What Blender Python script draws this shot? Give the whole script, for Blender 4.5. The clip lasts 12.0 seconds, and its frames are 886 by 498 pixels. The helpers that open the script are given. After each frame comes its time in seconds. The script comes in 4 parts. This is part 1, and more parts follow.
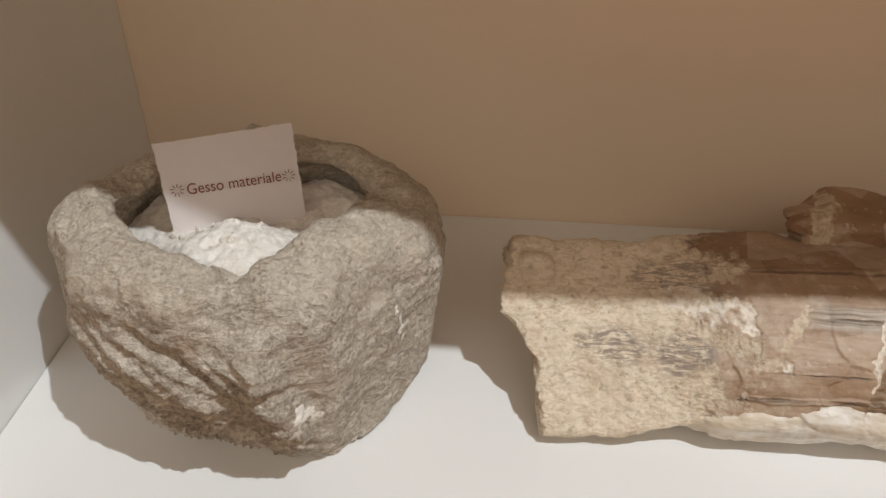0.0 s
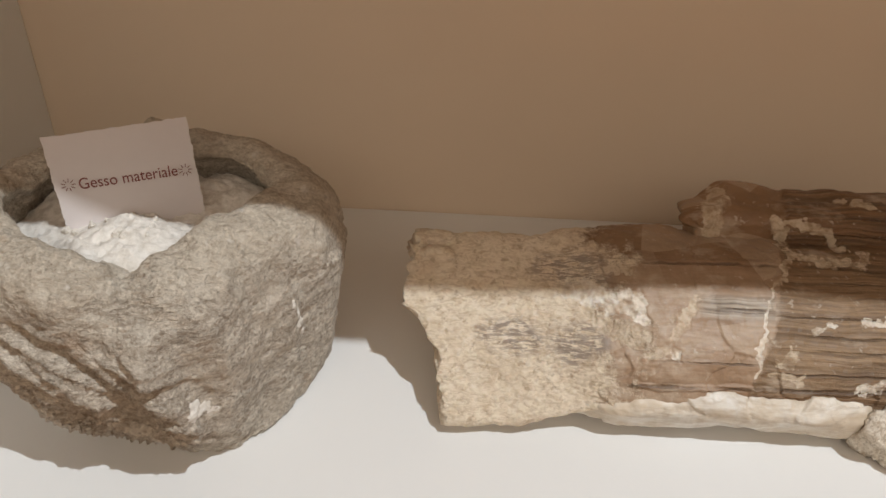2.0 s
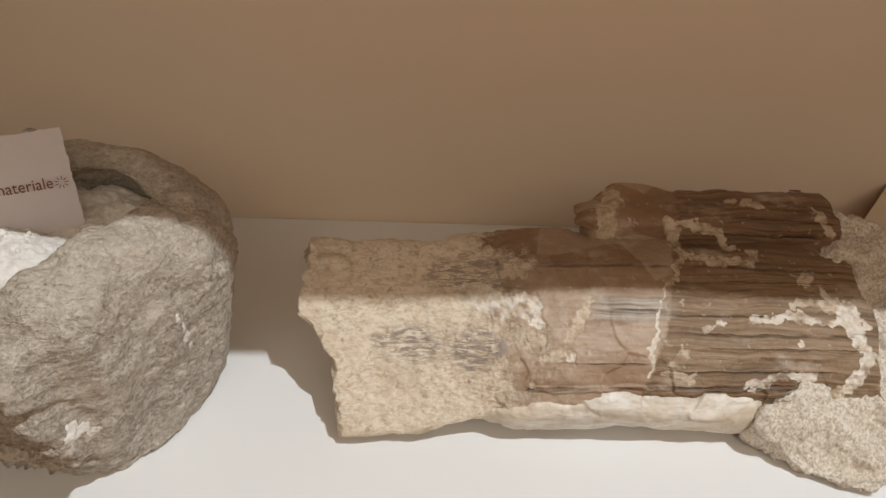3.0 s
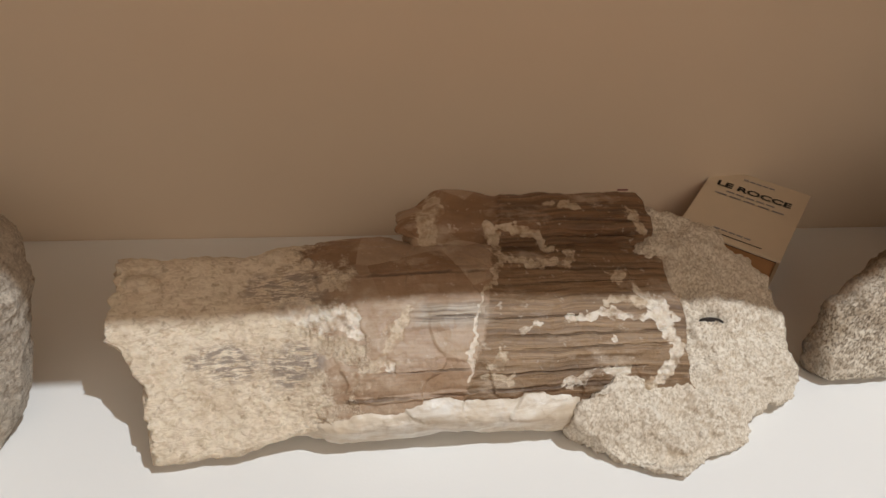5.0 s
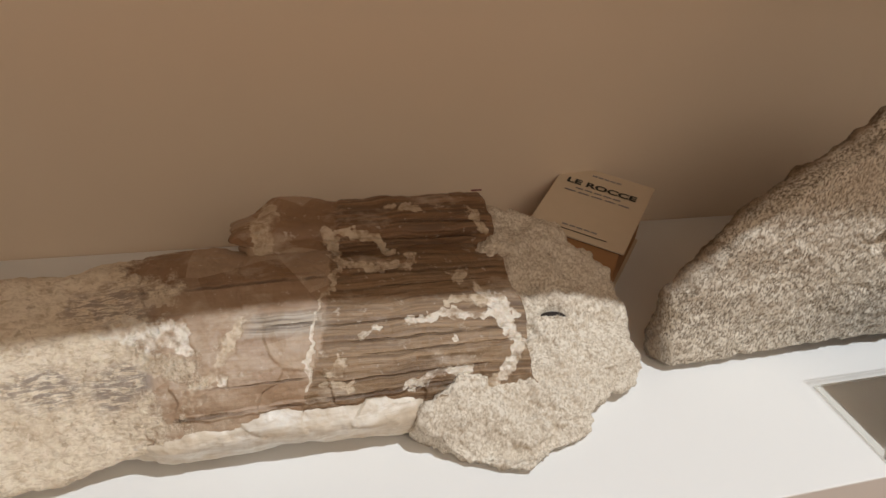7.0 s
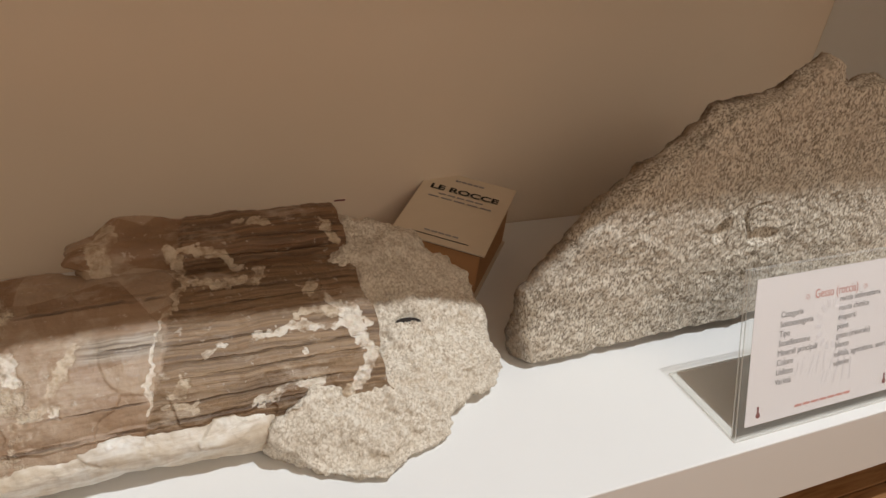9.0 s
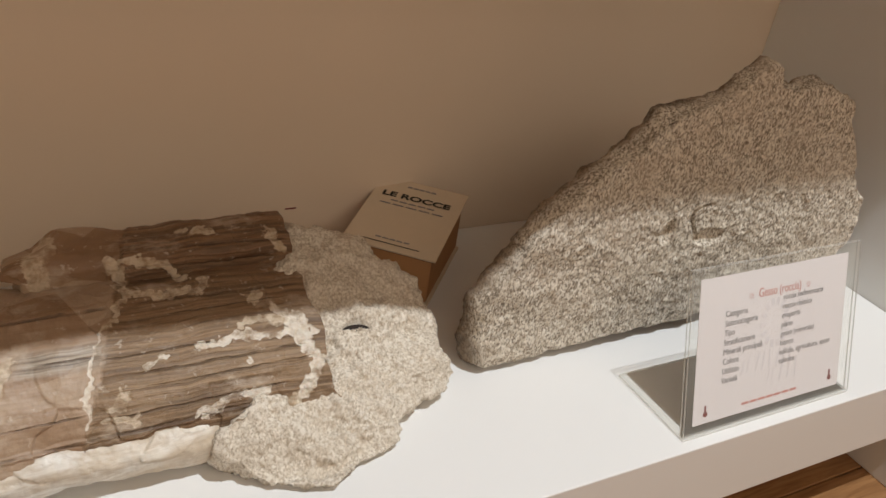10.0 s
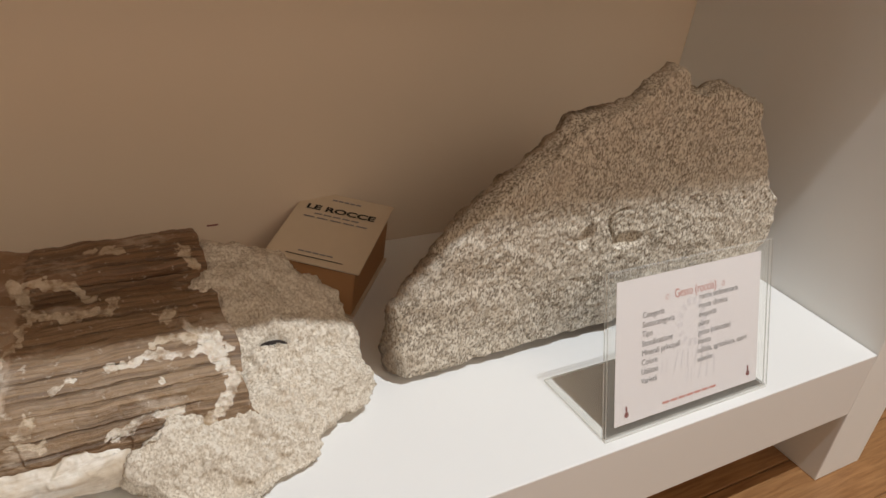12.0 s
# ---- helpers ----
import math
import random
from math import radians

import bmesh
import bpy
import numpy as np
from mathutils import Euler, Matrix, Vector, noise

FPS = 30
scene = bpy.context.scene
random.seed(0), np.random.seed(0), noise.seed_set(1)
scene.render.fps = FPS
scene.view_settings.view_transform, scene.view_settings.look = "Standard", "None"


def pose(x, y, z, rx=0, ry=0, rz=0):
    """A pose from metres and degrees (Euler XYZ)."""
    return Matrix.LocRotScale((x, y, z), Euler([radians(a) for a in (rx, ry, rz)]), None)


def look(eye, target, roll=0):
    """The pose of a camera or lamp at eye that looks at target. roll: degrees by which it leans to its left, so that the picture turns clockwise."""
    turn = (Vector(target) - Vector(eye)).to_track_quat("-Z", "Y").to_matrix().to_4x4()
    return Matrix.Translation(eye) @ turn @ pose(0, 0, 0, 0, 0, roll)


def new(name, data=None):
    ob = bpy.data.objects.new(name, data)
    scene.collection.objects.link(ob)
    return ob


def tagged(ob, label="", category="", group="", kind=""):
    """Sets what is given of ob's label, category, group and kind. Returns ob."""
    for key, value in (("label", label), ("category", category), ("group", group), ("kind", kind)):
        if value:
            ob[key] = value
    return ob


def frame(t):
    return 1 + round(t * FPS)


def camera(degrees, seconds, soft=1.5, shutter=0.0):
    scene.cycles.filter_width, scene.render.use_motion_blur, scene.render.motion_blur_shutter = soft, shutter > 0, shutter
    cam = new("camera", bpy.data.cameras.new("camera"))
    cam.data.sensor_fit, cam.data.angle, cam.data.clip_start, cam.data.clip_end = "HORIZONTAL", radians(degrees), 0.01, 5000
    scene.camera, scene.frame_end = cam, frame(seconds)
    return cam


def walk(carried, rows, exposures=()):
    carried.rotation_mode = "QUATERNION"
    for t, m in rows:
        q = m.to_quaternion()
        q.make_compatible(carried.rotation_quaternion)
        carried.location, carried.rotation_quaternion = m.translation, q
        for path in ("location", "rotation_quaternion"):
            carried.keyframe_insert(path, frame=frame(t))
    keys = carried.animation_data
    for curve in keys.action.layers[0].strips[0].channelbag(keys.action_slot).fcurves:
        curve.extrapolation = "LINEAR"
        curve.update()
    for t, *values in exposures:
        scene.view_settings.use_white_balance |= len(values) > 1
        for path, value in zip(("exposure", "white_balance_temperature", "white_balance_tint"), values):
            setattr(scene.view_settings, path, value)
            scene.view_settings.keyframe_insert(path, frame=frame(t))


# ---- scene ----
cam = camera(58.5, 12.0)
PATH = [
    (0, (0.074, 0.078, 0.447), (-0.059, 1.695, -0.723), 0.5),
    (0.5, (0.077, 0.08, 0.447), (-0.052, 1.693, -0.728), 0.6),
    (1, (0.083, 0.077, 0.45), (-0.034, 1.688, -0.73), 0.8),
    (1.5, (0.093, 0.075, 0.45), (0.027, 1.685, -0.734), 1.9),
    (2, (0.107, 0.075, 0.453), (0.11, 1.688, -0.731), 3.0),
    (2.5, (0.127, 0.078, 0.453), (0.197, 1.696, -0.721), 3.7),
    (3, (0.143, 0.079, 0.452), (0.287, 1.701, -0.71), 4.5),
    (5, (0.202, 0.078, 0.456), (0.603, 1.682, -0.669), 6.8),
    (5.5, (0.215, 0.075, 0.457), (0.665, 1.672, -0.659), 7.2),
    (6, (0.228, 0.073, 0.455), (0.739, 1.661, -0.648), 7.6),
    (6.5, (0.241, 0.072, 0.455), (0.806, 1.647, -0.639), 7.9),
    (7, (0.255, 0.069, 0.458), (0.882, 1.626, -0.629), 8.4),
    (9, (0.304, 0.05, 0.464), (1.13, 1.545, -0.576), 9.0),
    (9.5, (0.312, 0.044, 0.466), (1.176, 1.528, -0.561), 9.1),
    (10, (0.323, 0.04, 0.467), (1.213, 1.514, -0.55), 9.1),
    (10.5, (0.33, 0.035, 0.47), (1.246, 1.499, -0.537), 9.1),
    (11, (0.338, 0.029, 0.471), (1.283, 1.485, -0.523), 9.0),
    (11.5, (0.346, 0.026, 0.472), (1.317, 1.47, -0.513), 8.9),
    (12, (0.351, 0.023, 0.472), (1.341, 1.459, -0.506), 8.9),
]
walk(cam, [(t, look(eye, target, roll)) for t, eye, target, roll in PATH])

# ---- light ----
FLOOR, TOP, FRONT, BACK, LEFT, RIGHT = -0.197, 0.0, 0.360, 0.757, -0.278, 1.194
scene.view_settings.exposure = 0.2
world = bpy.data.worlds.new("world")
world.use_nodes = True
world.node_tree.nodes["Background"].inputs["Color"].default_value = (1.0, 0.86, 0.72, 1)
world.node_tree.nodes["Background"].inputs["Strength"].default_value = 0.02
scene.world = world


def spot(name, eye, target, watts, colour, radius, cone, blend):
    lamp = bpy.data.lights.new(name, "SPOT")
    lamp.energy, lamp.color, lamp.shadow_soft_size = watts, colour, radius
    lamp.spot_size, lamp.spot_blend = radians(cone), blend
    ob = new(name, lamp)
    ob.matrix_world = look(eye, target)
    return ob


spot("ceiling_spot", (1.05, -0.27, 2.60), (0.62, 0.45, 0.0), 186, (0.935, 1.0, 1.05), 0.018, 70, 0.6)
# unseen soft area lamp, added as fill to raise the ambient level
fill_lamp = bpy.data.lights.new("room_fill", "AREA")
fill_lamp.energy, fill_lamp.color, fill_lamp.shape, fill_lamp.size = 58, (1.0, 0.87, 0.725), "RECTANGLE", 4.6
fill_lamp.size_y = 2.4
new("room_fill", fill_lamp).matrix_world = look((0.4, -2.7, 2.62), (0.4, -2.4, 0.0))


# ---- materials ----
class Nodes:
    """A node material with short calls."""

    def __init__(self, name, rough=0.8, spec=0.3):
        self.mat = bpy.data.materials.new(name)
        self.mat.use_nodes = True
        self.tree = self.mat.node_tree
        self.shader = self.tree.nodes["Principled BSDF"]
        self.set("Roughness", rough)
        self.set("Specular IOR Level", spec)
        self.coord = self.tree.nodes.new("ShaderNodeTexCoord").outputs["Object"]

    def set(self, name, value):
        if hasattr(value, "is_linked"):
            self.tree.links.new(value, self.shader.inputs[name])
        else:
            self.shader.inputs[name].default_value = value

    def node(self, kind, **values):
        n = self.tree.nodes.new(kind)
        for k, v in values.items():
            key = k.replace("_", " ")
            if hasattr(v, "is_linked"):
                self.tree.links.new(v, n.inputs[key])
            else:
                n.inputs[key].default_value = v
        return n

    def mapped(self, scale=(1, 1, 1), turn=(0, 0, 0), source=None):
        n = self.node("ShaderNodeMapping", Vector=source or self.coord)
        n.inputs["Scale"].default_value = scale
        n.inputs["Rotation"].default_value = [radians(a) for a in turn]
        return n.outputs[0]

    def noise(self, scale, detail=4, rough=0.55, vector=None, warp=0.0):
        n = self.node("ShaderNodeTexNoise", Vector=vector or self.coord, Scale=scale, Detail=detail, Roughness=rough, Distortion=warp)
        return n.outputs["Fac"]

    def cells(self, scale, vector=None, feature="F1"):
        n = self.node("ShaderNodeTexVoronoi", Vector=vector or self.coord, Scale=scale)
        n.feature = feature
        return n.outputs["Distance"]

    def ramp(self, fac, *stops):
        n = self.tree.nodes.new("ShaderNodeValToRGB")
        self.tree.links.new(fac, n.inputs[0])
        ramp = n.color_ramp
        while len(ramp.elements) < len(stops):
            ramp.elements.new(0.5)
        for e, (p, c) in zip(ramp.elements, stops):
            e.position = p
            e.color = (c, c, c, 1) if isinstance(c, (int, float)) else (*c, 1)
        return n.outputs[0]

    def mix(self, fac, a, b, blend="MIX"):
        n = self.tree.nodes.new("ShaderNodeMix")
        n.data_type, n.blend_type = "RGBA", blend
        for slot, v in (("Factor_Float", fac), ("A_Color", a), ("B_Color", b)):
            socket = next(i for i in n.inputs if i.identifier == slot)
            if hasattr(v, "is_linked"):
                self.tree.links.new(v, socket)
            else:
                socket.default_value = v if isinstance(v, (int, float)) else (*v, 1)
        return next(o for o in n.outputs if o.identifier == "Result_Color")

    def math(self, op, a, b=0.0):
        n = self.tree.nodes.new("ShaderNodeMath")
        n.operation = op
        for i, v in enumerate((a, b)):
            if hasattr(v, "is_linked"):
                self.tree.links.new(v, n.inputs[i])
            else:
                n.inputs[i].default_value = v
        return n.outputs[0]

    def axis(self, i, source=None):
        return self.node("ShaderNodeSeparateXYZ", Vector=source or self.coord).outputs[i]

    def bump(self, height, distance=0.001, strength=1.0, before=None):
        n = self.node("ShaderNodeBump", Height=height, Distance=distance, Strength=strength)
        if before:
            self.tree.links.new(before, n.inputs["Normal"])
        self.set("Normal", n.outputs[0])
        return n.outputs[0]


def painted(name, colour, rough=0.6, grain=0.03):
    m = Nodes(name, rough, 0.3)
    big, fine = m.noise(3.0, 3), m.noise(400.0, 2)
    shade = m.mix(m.ramp(big, (0.3, 0.0), (0.7, 1.0)), [c * (1 - grain) for c in colour], colour)
    m.set("Base Color", shade)
    m.bump(fine, 0.0002, 0.25)
    return m.mat


def plain(name, colour, rough=0.6, spec=0.3):
    m = Nodes(name, rough, spec)
    m.set("Base Color", m.mix(m.noise(60.0, 3), [c * 0.93 for c in colour], colour))
    return m.mat


WHITE = painted("white_laminate", (0.80, 0.785, 0.76), 0.45, 0.02)
PANEL = painted("white_panel", (0.85, 0.84, 0.81), 0.55, 0.03)
TAN = painted("tan_wall_paint", (0.80, 0.655, 0.505), 0.8, 0.05)
ROOM = painted("room_paint", (0.72, 0.66, 0.58), 0.9, 0.03)


def wood_material():
    m = Nodes("oak_floor", 0.42, 0.4)
    rnd = m.tree.nodes.new("ShaderNodeObjectInfo").outputs["Random"]
    v = m.mapped((3, 40, 40))
    grain = m.noise(4.0, 6, 0.65, v, 0.4)
    c = m.mix(m.ramp(grain, (0.3, 0.0), (0.7, 1.0)), (0.20, 0.085, 0.03), (0.42, 0.22, 0.09))
    c = m.mix(m.ramp(rnd, (0.0, 0.0), (1.0, 0.35)), c, (0.24, 0.11, 0.04))
    m.set("Base Color", c)
    m.bump(grain, 0.0006, 0.4)
    return m.mat


def grain_stone(name, pale, mid, dark, stretch, warm, size, sides, contrast, rough):
    """Granular gypsum rock: short dark grains between pale crystals."""
    m = Nodes(name, 0.85, 0.25)
    v = m.mapped(stretch)
    grains = m.noise(300.0 / size, 3, 0.62, v, 0.3)
    chips = m.node("ShaderNodeTexVoronoi", Vector=m.mapped(stretch, (0, 8, 0)), Scale=330.0 / size)
    tone = m.node("ShaderNodeSeparateColor", Color=chips.outputs["Color"]).outputs[0]
    blotch = m.noise(20.0, 4, 0.6)
    clots = m.noise(85.0, 5, 0.68)
    c = m.mix(m.ramp(grains, (0.42, 0.0), (0.54, 1.0)), dark, mid)
    c = m.mix(m.ramp(tone, (0.64, 0.0), (0.72, 0.85)), c, pale)
    c = m.mix(m.ramp(tone, (0.13, contrast), (0.20, 0.0)), c, dark)
    c = m.mix(m.ramp(blotch, (0.47, 0.0), (0.75, 0.5)), c, warm)
    c = m.mix(m.ramp(clots, (0.36, 0.45 * contrast), (0.47, 0.0)), c, dark)
    c = m.mix(m.ramp(clots, (0.55, 0.0), (0.66, 0.45)), c, pale)
    if sides:
        # weathered brown skin on the broken sides
        c = m.mix(m.ramp(m.math("ADD", m.math("ADD", m.axis(1), m.math("MULTIPLY", m.axis(2), -0.05)), m.math("ADD", 0.1, m.math("MULTIPLY", blotch, 0.02))), (sides, 0.0), (sides + 0.008, 0.85)), c, m.mix(m.ramp(clots, (0.4, 0.0), (0.6, 1.0)), (0.13, 0.09, 0.06), (0.30, 0.21, 0.135)))
    m.set("Base Color", c)
    relief = m.math("ADD", m.math("MULTIPLY", grains, 0.9), m.math("MULTIPLY", tone, 0.35))
    n = m.bump(clots, 0.0035, 0.7)
    m.bump(relief, 0.0026 * rough, 1.0, n)
    return m.mat


def mortar_material():
    m = Nodes("grey_stone", 0.88, 0.25)
    v = m.mapped((48, 80, 110), (20, 35, 25))
    fibres = m.noise(2.6, 7, 0.7, v, 0.7)
    fine = m.noise(420.0, 4, 0.7)
    blotch = m.noise(24.0, 5, 0.65, None, 0.8)
    c = m.mix(m.ramp(fibres, (0.36, 0.0), (0.64, 1.0)), (0.36, 0.295, 0.23), (0.75, 0.675, 0.57))
    c = m.mix(m.ramp(fine, (0.36, 0.6), (0.47, 0.0)), c, (0.27, 0.21, 0.155))
    c = m.mix(m.ramp(fine, (0.56, 0.0), (0.68, 0.7)), c, (0.90, 0.82, 0.70))
    c = m.mix(m.ramp(blotch, (0.52, 0.0), (0.72, 0.6)), c, (0.62, 0.545, 0.45))
    strokes = m.noise(9.0, 3, 0.55, m.mapped((9, 26, 11), (30, 50, 15)), 1.5)
    c = m.mix(m.ramp(strokes, (0.56, 0.0), (0.66, 0.55)), c, (0.74, 0.66, 0.55))
    c = m.mix(m.ramp(strokes, (0.34, 0.2), (0.44, 0.0)), c, (0.25, 0.195, 0.15))
    bands = m.noise(1.6, 5, 0.65, m.mapped((16, 22, 74), (0, -28, 0)), 0.8)
    c = m.mix(m.ramp(bands, (0.34, 0.35), (0.48, 0.0)), c, (0.29, 0.23, 0.175))
    c = m.mix(m.ramp(bands, (0.54, 0.0), (0.70, 0.5)), c, (0.83, 0.75, 0.64))
    swirl = m.noise(1.0, 4, 0.6, m.mapped((16, 20, 52), (0, -28, 0)), 1.8)
    crease = m.ramp(m.math("ABSOLUTE", m.math("SUBTRACT", swirl, 0.5)), (0.0, 1.0), (0.035, 0.0))
    crease = m.math("MULTIPLY", crease, m.ramp(blotch, (0.42, 1.0), (0.58, 0.1)))
    c = m.mix(m.math("MULTIPLY", crease, 0.12), c, (0.22, 0.17, 0.125))
    worn = m.math("ADD", m.axis(2), m.math("MULTIPLY", blotch, 0.05))
    c = m.mix(m.ramp(worn, (0.155, 0.0), (0.185, 0.4)), c, m.mix(fine, (0.48, 0.385, 0.28), (0.80, 0.71, 0.57)))
    spots = m.noise(70.0, 3, 0.5, m.mapped((1, 1, 0.6)))
    c = m.mix(m.ramp(spots, (0.66, 0.0), (0.74, 0.75)), c, (0.76, 0.70, 0.63))
    c = m.mix(m.ramp(m.noise(48.0, 3, 0.5, m.mapped((1, 1.3, 1), (50, 0, 20))), (0.66, 0.0), (0.76, 0.4)), c, (0.44, 0.28, 0.17))
    m.set("Base Color", c)
    n = m.bump(m.math("SUBTRACT", m.math("MULTIPLY", m.noise(60.0, 5, 0.6), 1.0), m.math("MULTIPLY", crease, 0.15)), 0.005, 0.7)
    m.bump(m.math("ADD", fibres, m.math("MULTIPLY", fine, 0.6)), 0.0030, 0.9, n)
    return m.mat


# Long partings in the layered block: level, slope, from x, to x, half width, depth
PARTINGS = [(0.0015, 0.02, -0.105, 0.115, 0.0011, 0.0035), (0.0895, 0.02, -0.135, 0.004, 0.0009, 0.0025), (0.0185, 0.0, -0.080, -0.016, 0.0006, 0.0014), (0.091, -0.02, 0.03, 0.15, 0.0011, 0.0025),
            (0.057, 0.0, -0.04, -0.008, 0.0005, 0.001), (0.0535, 0.0, 0.0, 0.075, 0.0005, 0.001), (0.0405, -0.01, 0.02, 0.14, 0.0007, 0.0014), (0.030, 0.0, 0.03, 0.14, 0.0006, 0.0012),
            (0.0135, 0.0, -0.015, 0.12, 0.0007, 0.0016), (0.134, -0.05, 0.07, 0.15, 0.0010, 0.002), (0.079, 0.0, 0.05, 0.13, 0.0004, 0.001), (0.117, -0.02, 0.05, 0.14, 0.0006, 0.0012)]


def crystal_material():
    """Layered brown gypsum, smooth plates on one side of a cross crack, banded on the other, with a sandy crust on its broken end."""
    m = Nodes("brown_gypsum", 0.5, 0.45)
    m.set("Subsurface Weight", 0.15)
    m.set("Subsurface Radius", (1.0, 0.7, 0.45))
    m.set("Subsurface Scale", 0.004)
    x = m.axis(0)
    level = m.math("ADD", m.math("MULTIPLY", m.axis(1), 0.6), m.math("MULTIPLY", m.axis(2), 0.8))
    wob = m.math("MULTIPLY", m.math("SUBTRACT", m.noise(9.0, 3, 0.5, m.mapped((1.0, 0.6, 0.6))), 0.5), 0.022)
    jag = m.math("MULTIPLY", m.math("SUBTRACT", m.noise(70.0, 4, 0.6), 0.5), 0.006)
    v = m.math("ADD", level, wob)

    def stretched(fx, fv, shift=0.0):
        n = m.tree.nodes.new("ShaderNodeCombineXYZ")
        for i, w in enumerate((m.math("MULTIPLY", x, fx), m.math("MULTIPLY", v, fv), m.math("ADD", m.math("MULTIPLY", m.axis(1), 6.0), shift))):
            m.tree.links.new(w, n.inputs[i])
        return n.outputs[0]

    def within(value, a, b, soft):
        up = m.node("ShaderNodeMapRange", Value=value, **{"From_Min": a - soft, "From_Max": a + soft}).outputs[0]
        down = m.node("ShaderNodeMapRange", Value=value, **{"From_Min": b - soft, "From_Max": b + soft}).outputs[0]
        return m.math("MULTIPLY", up, m.math("SUBTRACT", 1.0, down))

    fine = m.noise(320.0, 4, 0.65)
    wide = m.noise(16.0, 4, 0.6, m.mapped((0.6, 1.2, 1.4)))
    mid = m.noise(48.0, 4, 0.6)
    # smooth plates, rose brown to orange brown
    smooth = m.mix(m.ramp(wide, (0.36, 0.0), (0.62, 1.0)), (0.31, 0.195, 0.115), (0.47, 0.35, 0.25))
    hair = m.noise(1.0, 4, 0.6, stretched(14, 420, 3.0))
    smooth = m.mix(m.ramp(hair, (0.40, 0.30), (0.56, 0.0)), smooth, (0.27, 0.165, 0.10))
    # darker brown with rising level: the niche board's shade put into the colour
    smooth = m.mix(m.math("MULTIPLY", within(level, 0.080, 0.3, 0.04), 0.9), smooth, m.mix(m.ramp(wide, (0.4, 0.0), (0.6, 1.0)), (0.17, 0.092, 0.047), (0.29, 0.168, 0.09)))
    plates = m.node("ShaderNodeTexVoronoi", Vector=stretched(24, 42, 1.0), Scale=1.0)
    tint = m.node("ShaderNodeSeparateColor", Color=plates.outputs["Color"]).outputs[0]
    smooth = m.mix(m.ramp(tint, (0.30, 0.22), (0.34, 0.0)), smooth, (0.30, 0.18, 0.10))
    smooth = m.mix(m.ramp(tint, (0.72, 0.0), (0.76, 0.45)), smooth, (0.52, 0.40, 0.29))
    # banded stretch
    bands = m.noise(1.0, 5, 0.62, stretched(7, 300, 0.0), 0.35)
    strip = m.noise(1.0, 3, 0.5, stretched(7, 70, 7.0))
    banded = m.mix(m.ramp(bands, (0.38, 0.0), (0.50, 0.55), (0.61, 1.0)), (0.10, 0.056, 0.029), (0.37, 0.25, 0.148))
    banded = m.mix(m.ramp(strip, (0.42, 0.0), (0.60, 0.6)), banded, (0.30, 0.205, 0.122))
    banded = m.mix(m.ramp(m.noise(26.0, 4, 0.6, m.mapped((0.6, 1, 1))), (0.46, 0.0), (0.62, 0.6)), banded, (0.31, 0.205, 0.118))
    banded = m.mix(m.ramp(strip, (0.34, 0.6), (0.45, 0.0)), banded, (0.20, 0.115, 0.06))
    # upper bands darkened the same way, deepening their shade by colour
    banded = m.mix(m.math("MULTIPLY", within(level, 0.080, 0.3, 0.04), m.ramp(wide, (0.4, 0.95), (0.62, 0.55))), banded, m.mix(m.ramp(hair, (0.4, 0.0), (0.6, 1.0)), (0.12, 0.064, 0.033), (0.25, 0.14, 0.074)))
    banded = m.mix(m.ramp(hair, (0.40, 0.45), (0.50, 0.0)), banded, (0.13, 0.075, 0.042))
    cross = m.math("ADD", m.math("SUBTRACT", x, m.math("MULTIPLY", level, 0.33)), m.math("MULTIPLY", jag, 2.2))
    past = m.node("ShaderNodeMapRange", Value=cross, From_Min=-0.0205, From_Max=-0.0175).outputs[0]
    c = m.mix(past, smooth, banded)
    # grey threads just under the first arris of the smooth part
    threads = m.math("MULTIPLY", within(level, 0.050, 0.066, 0.003), within(cross, -0.075, -0.019, 0.008))
    c = m.mix(threads, c, m.mix(m.ramp(bands, (0.38, 0.0), (0.58, 1.0)), (0.20, 0.15, 0.11), (0.45, 0.375, 0.295)))
    # milky clouds
    milk = m.noise(30.0, 5, 0.65, m.mapped((0.6, 1, 1)))
    c = m.mix(m.ramp(milk, (0.55, 0.0), (0.68, 0.50)), c, (0.62, 0.52, 0.41))
    c = m.mix(m.math("MULTIPLY", m.ramp(m.noise(120.0, 4, 0.7), (0.62, 0.0), (0.70, 0.6)), 0.8), c, (0.68, 0.60, 0.50))
    # partings
    cuts = None
    for at, slope, x0, x1, half, deep in PARTINGS:
        off = m.math("ABSOLUTE", m.math("SUBTRACT", m.math("ADD", level, m.math("MULTIPLY", jag, 0.7)), m.math("ADD", m.math("MULTIPLY", x, slope), at)))
        line = m.math("MULTIPLY", m.node("ShaderNodeMapRange", Value=off, From_Min=half * 0.4, From_Max=half * 1.6, To_Min=1.0, To_Max=0.0).outputs[0], within(x, x0, x1, 0.006))
        cuts = m.math("MAXIMUM", cuts, line) if cuts else line
    cuts = m.math("MULTIPLY", cuts, m.ramp(m.noise(38.0, 3, 0.6), (0.36, 0.25), (0.52, 1.0)))
    c = m.mix(m.math("MULTIPLY", cuts, 0.65), c, (0.10, 0.06, 0.036))
    # sandy crust on the end, worn through in two grey places
    worms = m.noise(260.0, 5, 0.65, m.mapped((0.55, 1, 1.2)), 0.9)
    crust = m.mix(m.ramp(worms, (0.35, 0.0), (0.56, 1.0)), (0.55, 0.435, 0.31), (0.77, 0.665, 0.525))
    crust = m.mix(m.ramp(m.noise(34.0, 5, 0.65), (0.48, 0.0), (0.66, 0.5)), crust, (0.62, 0.50, 0.365))
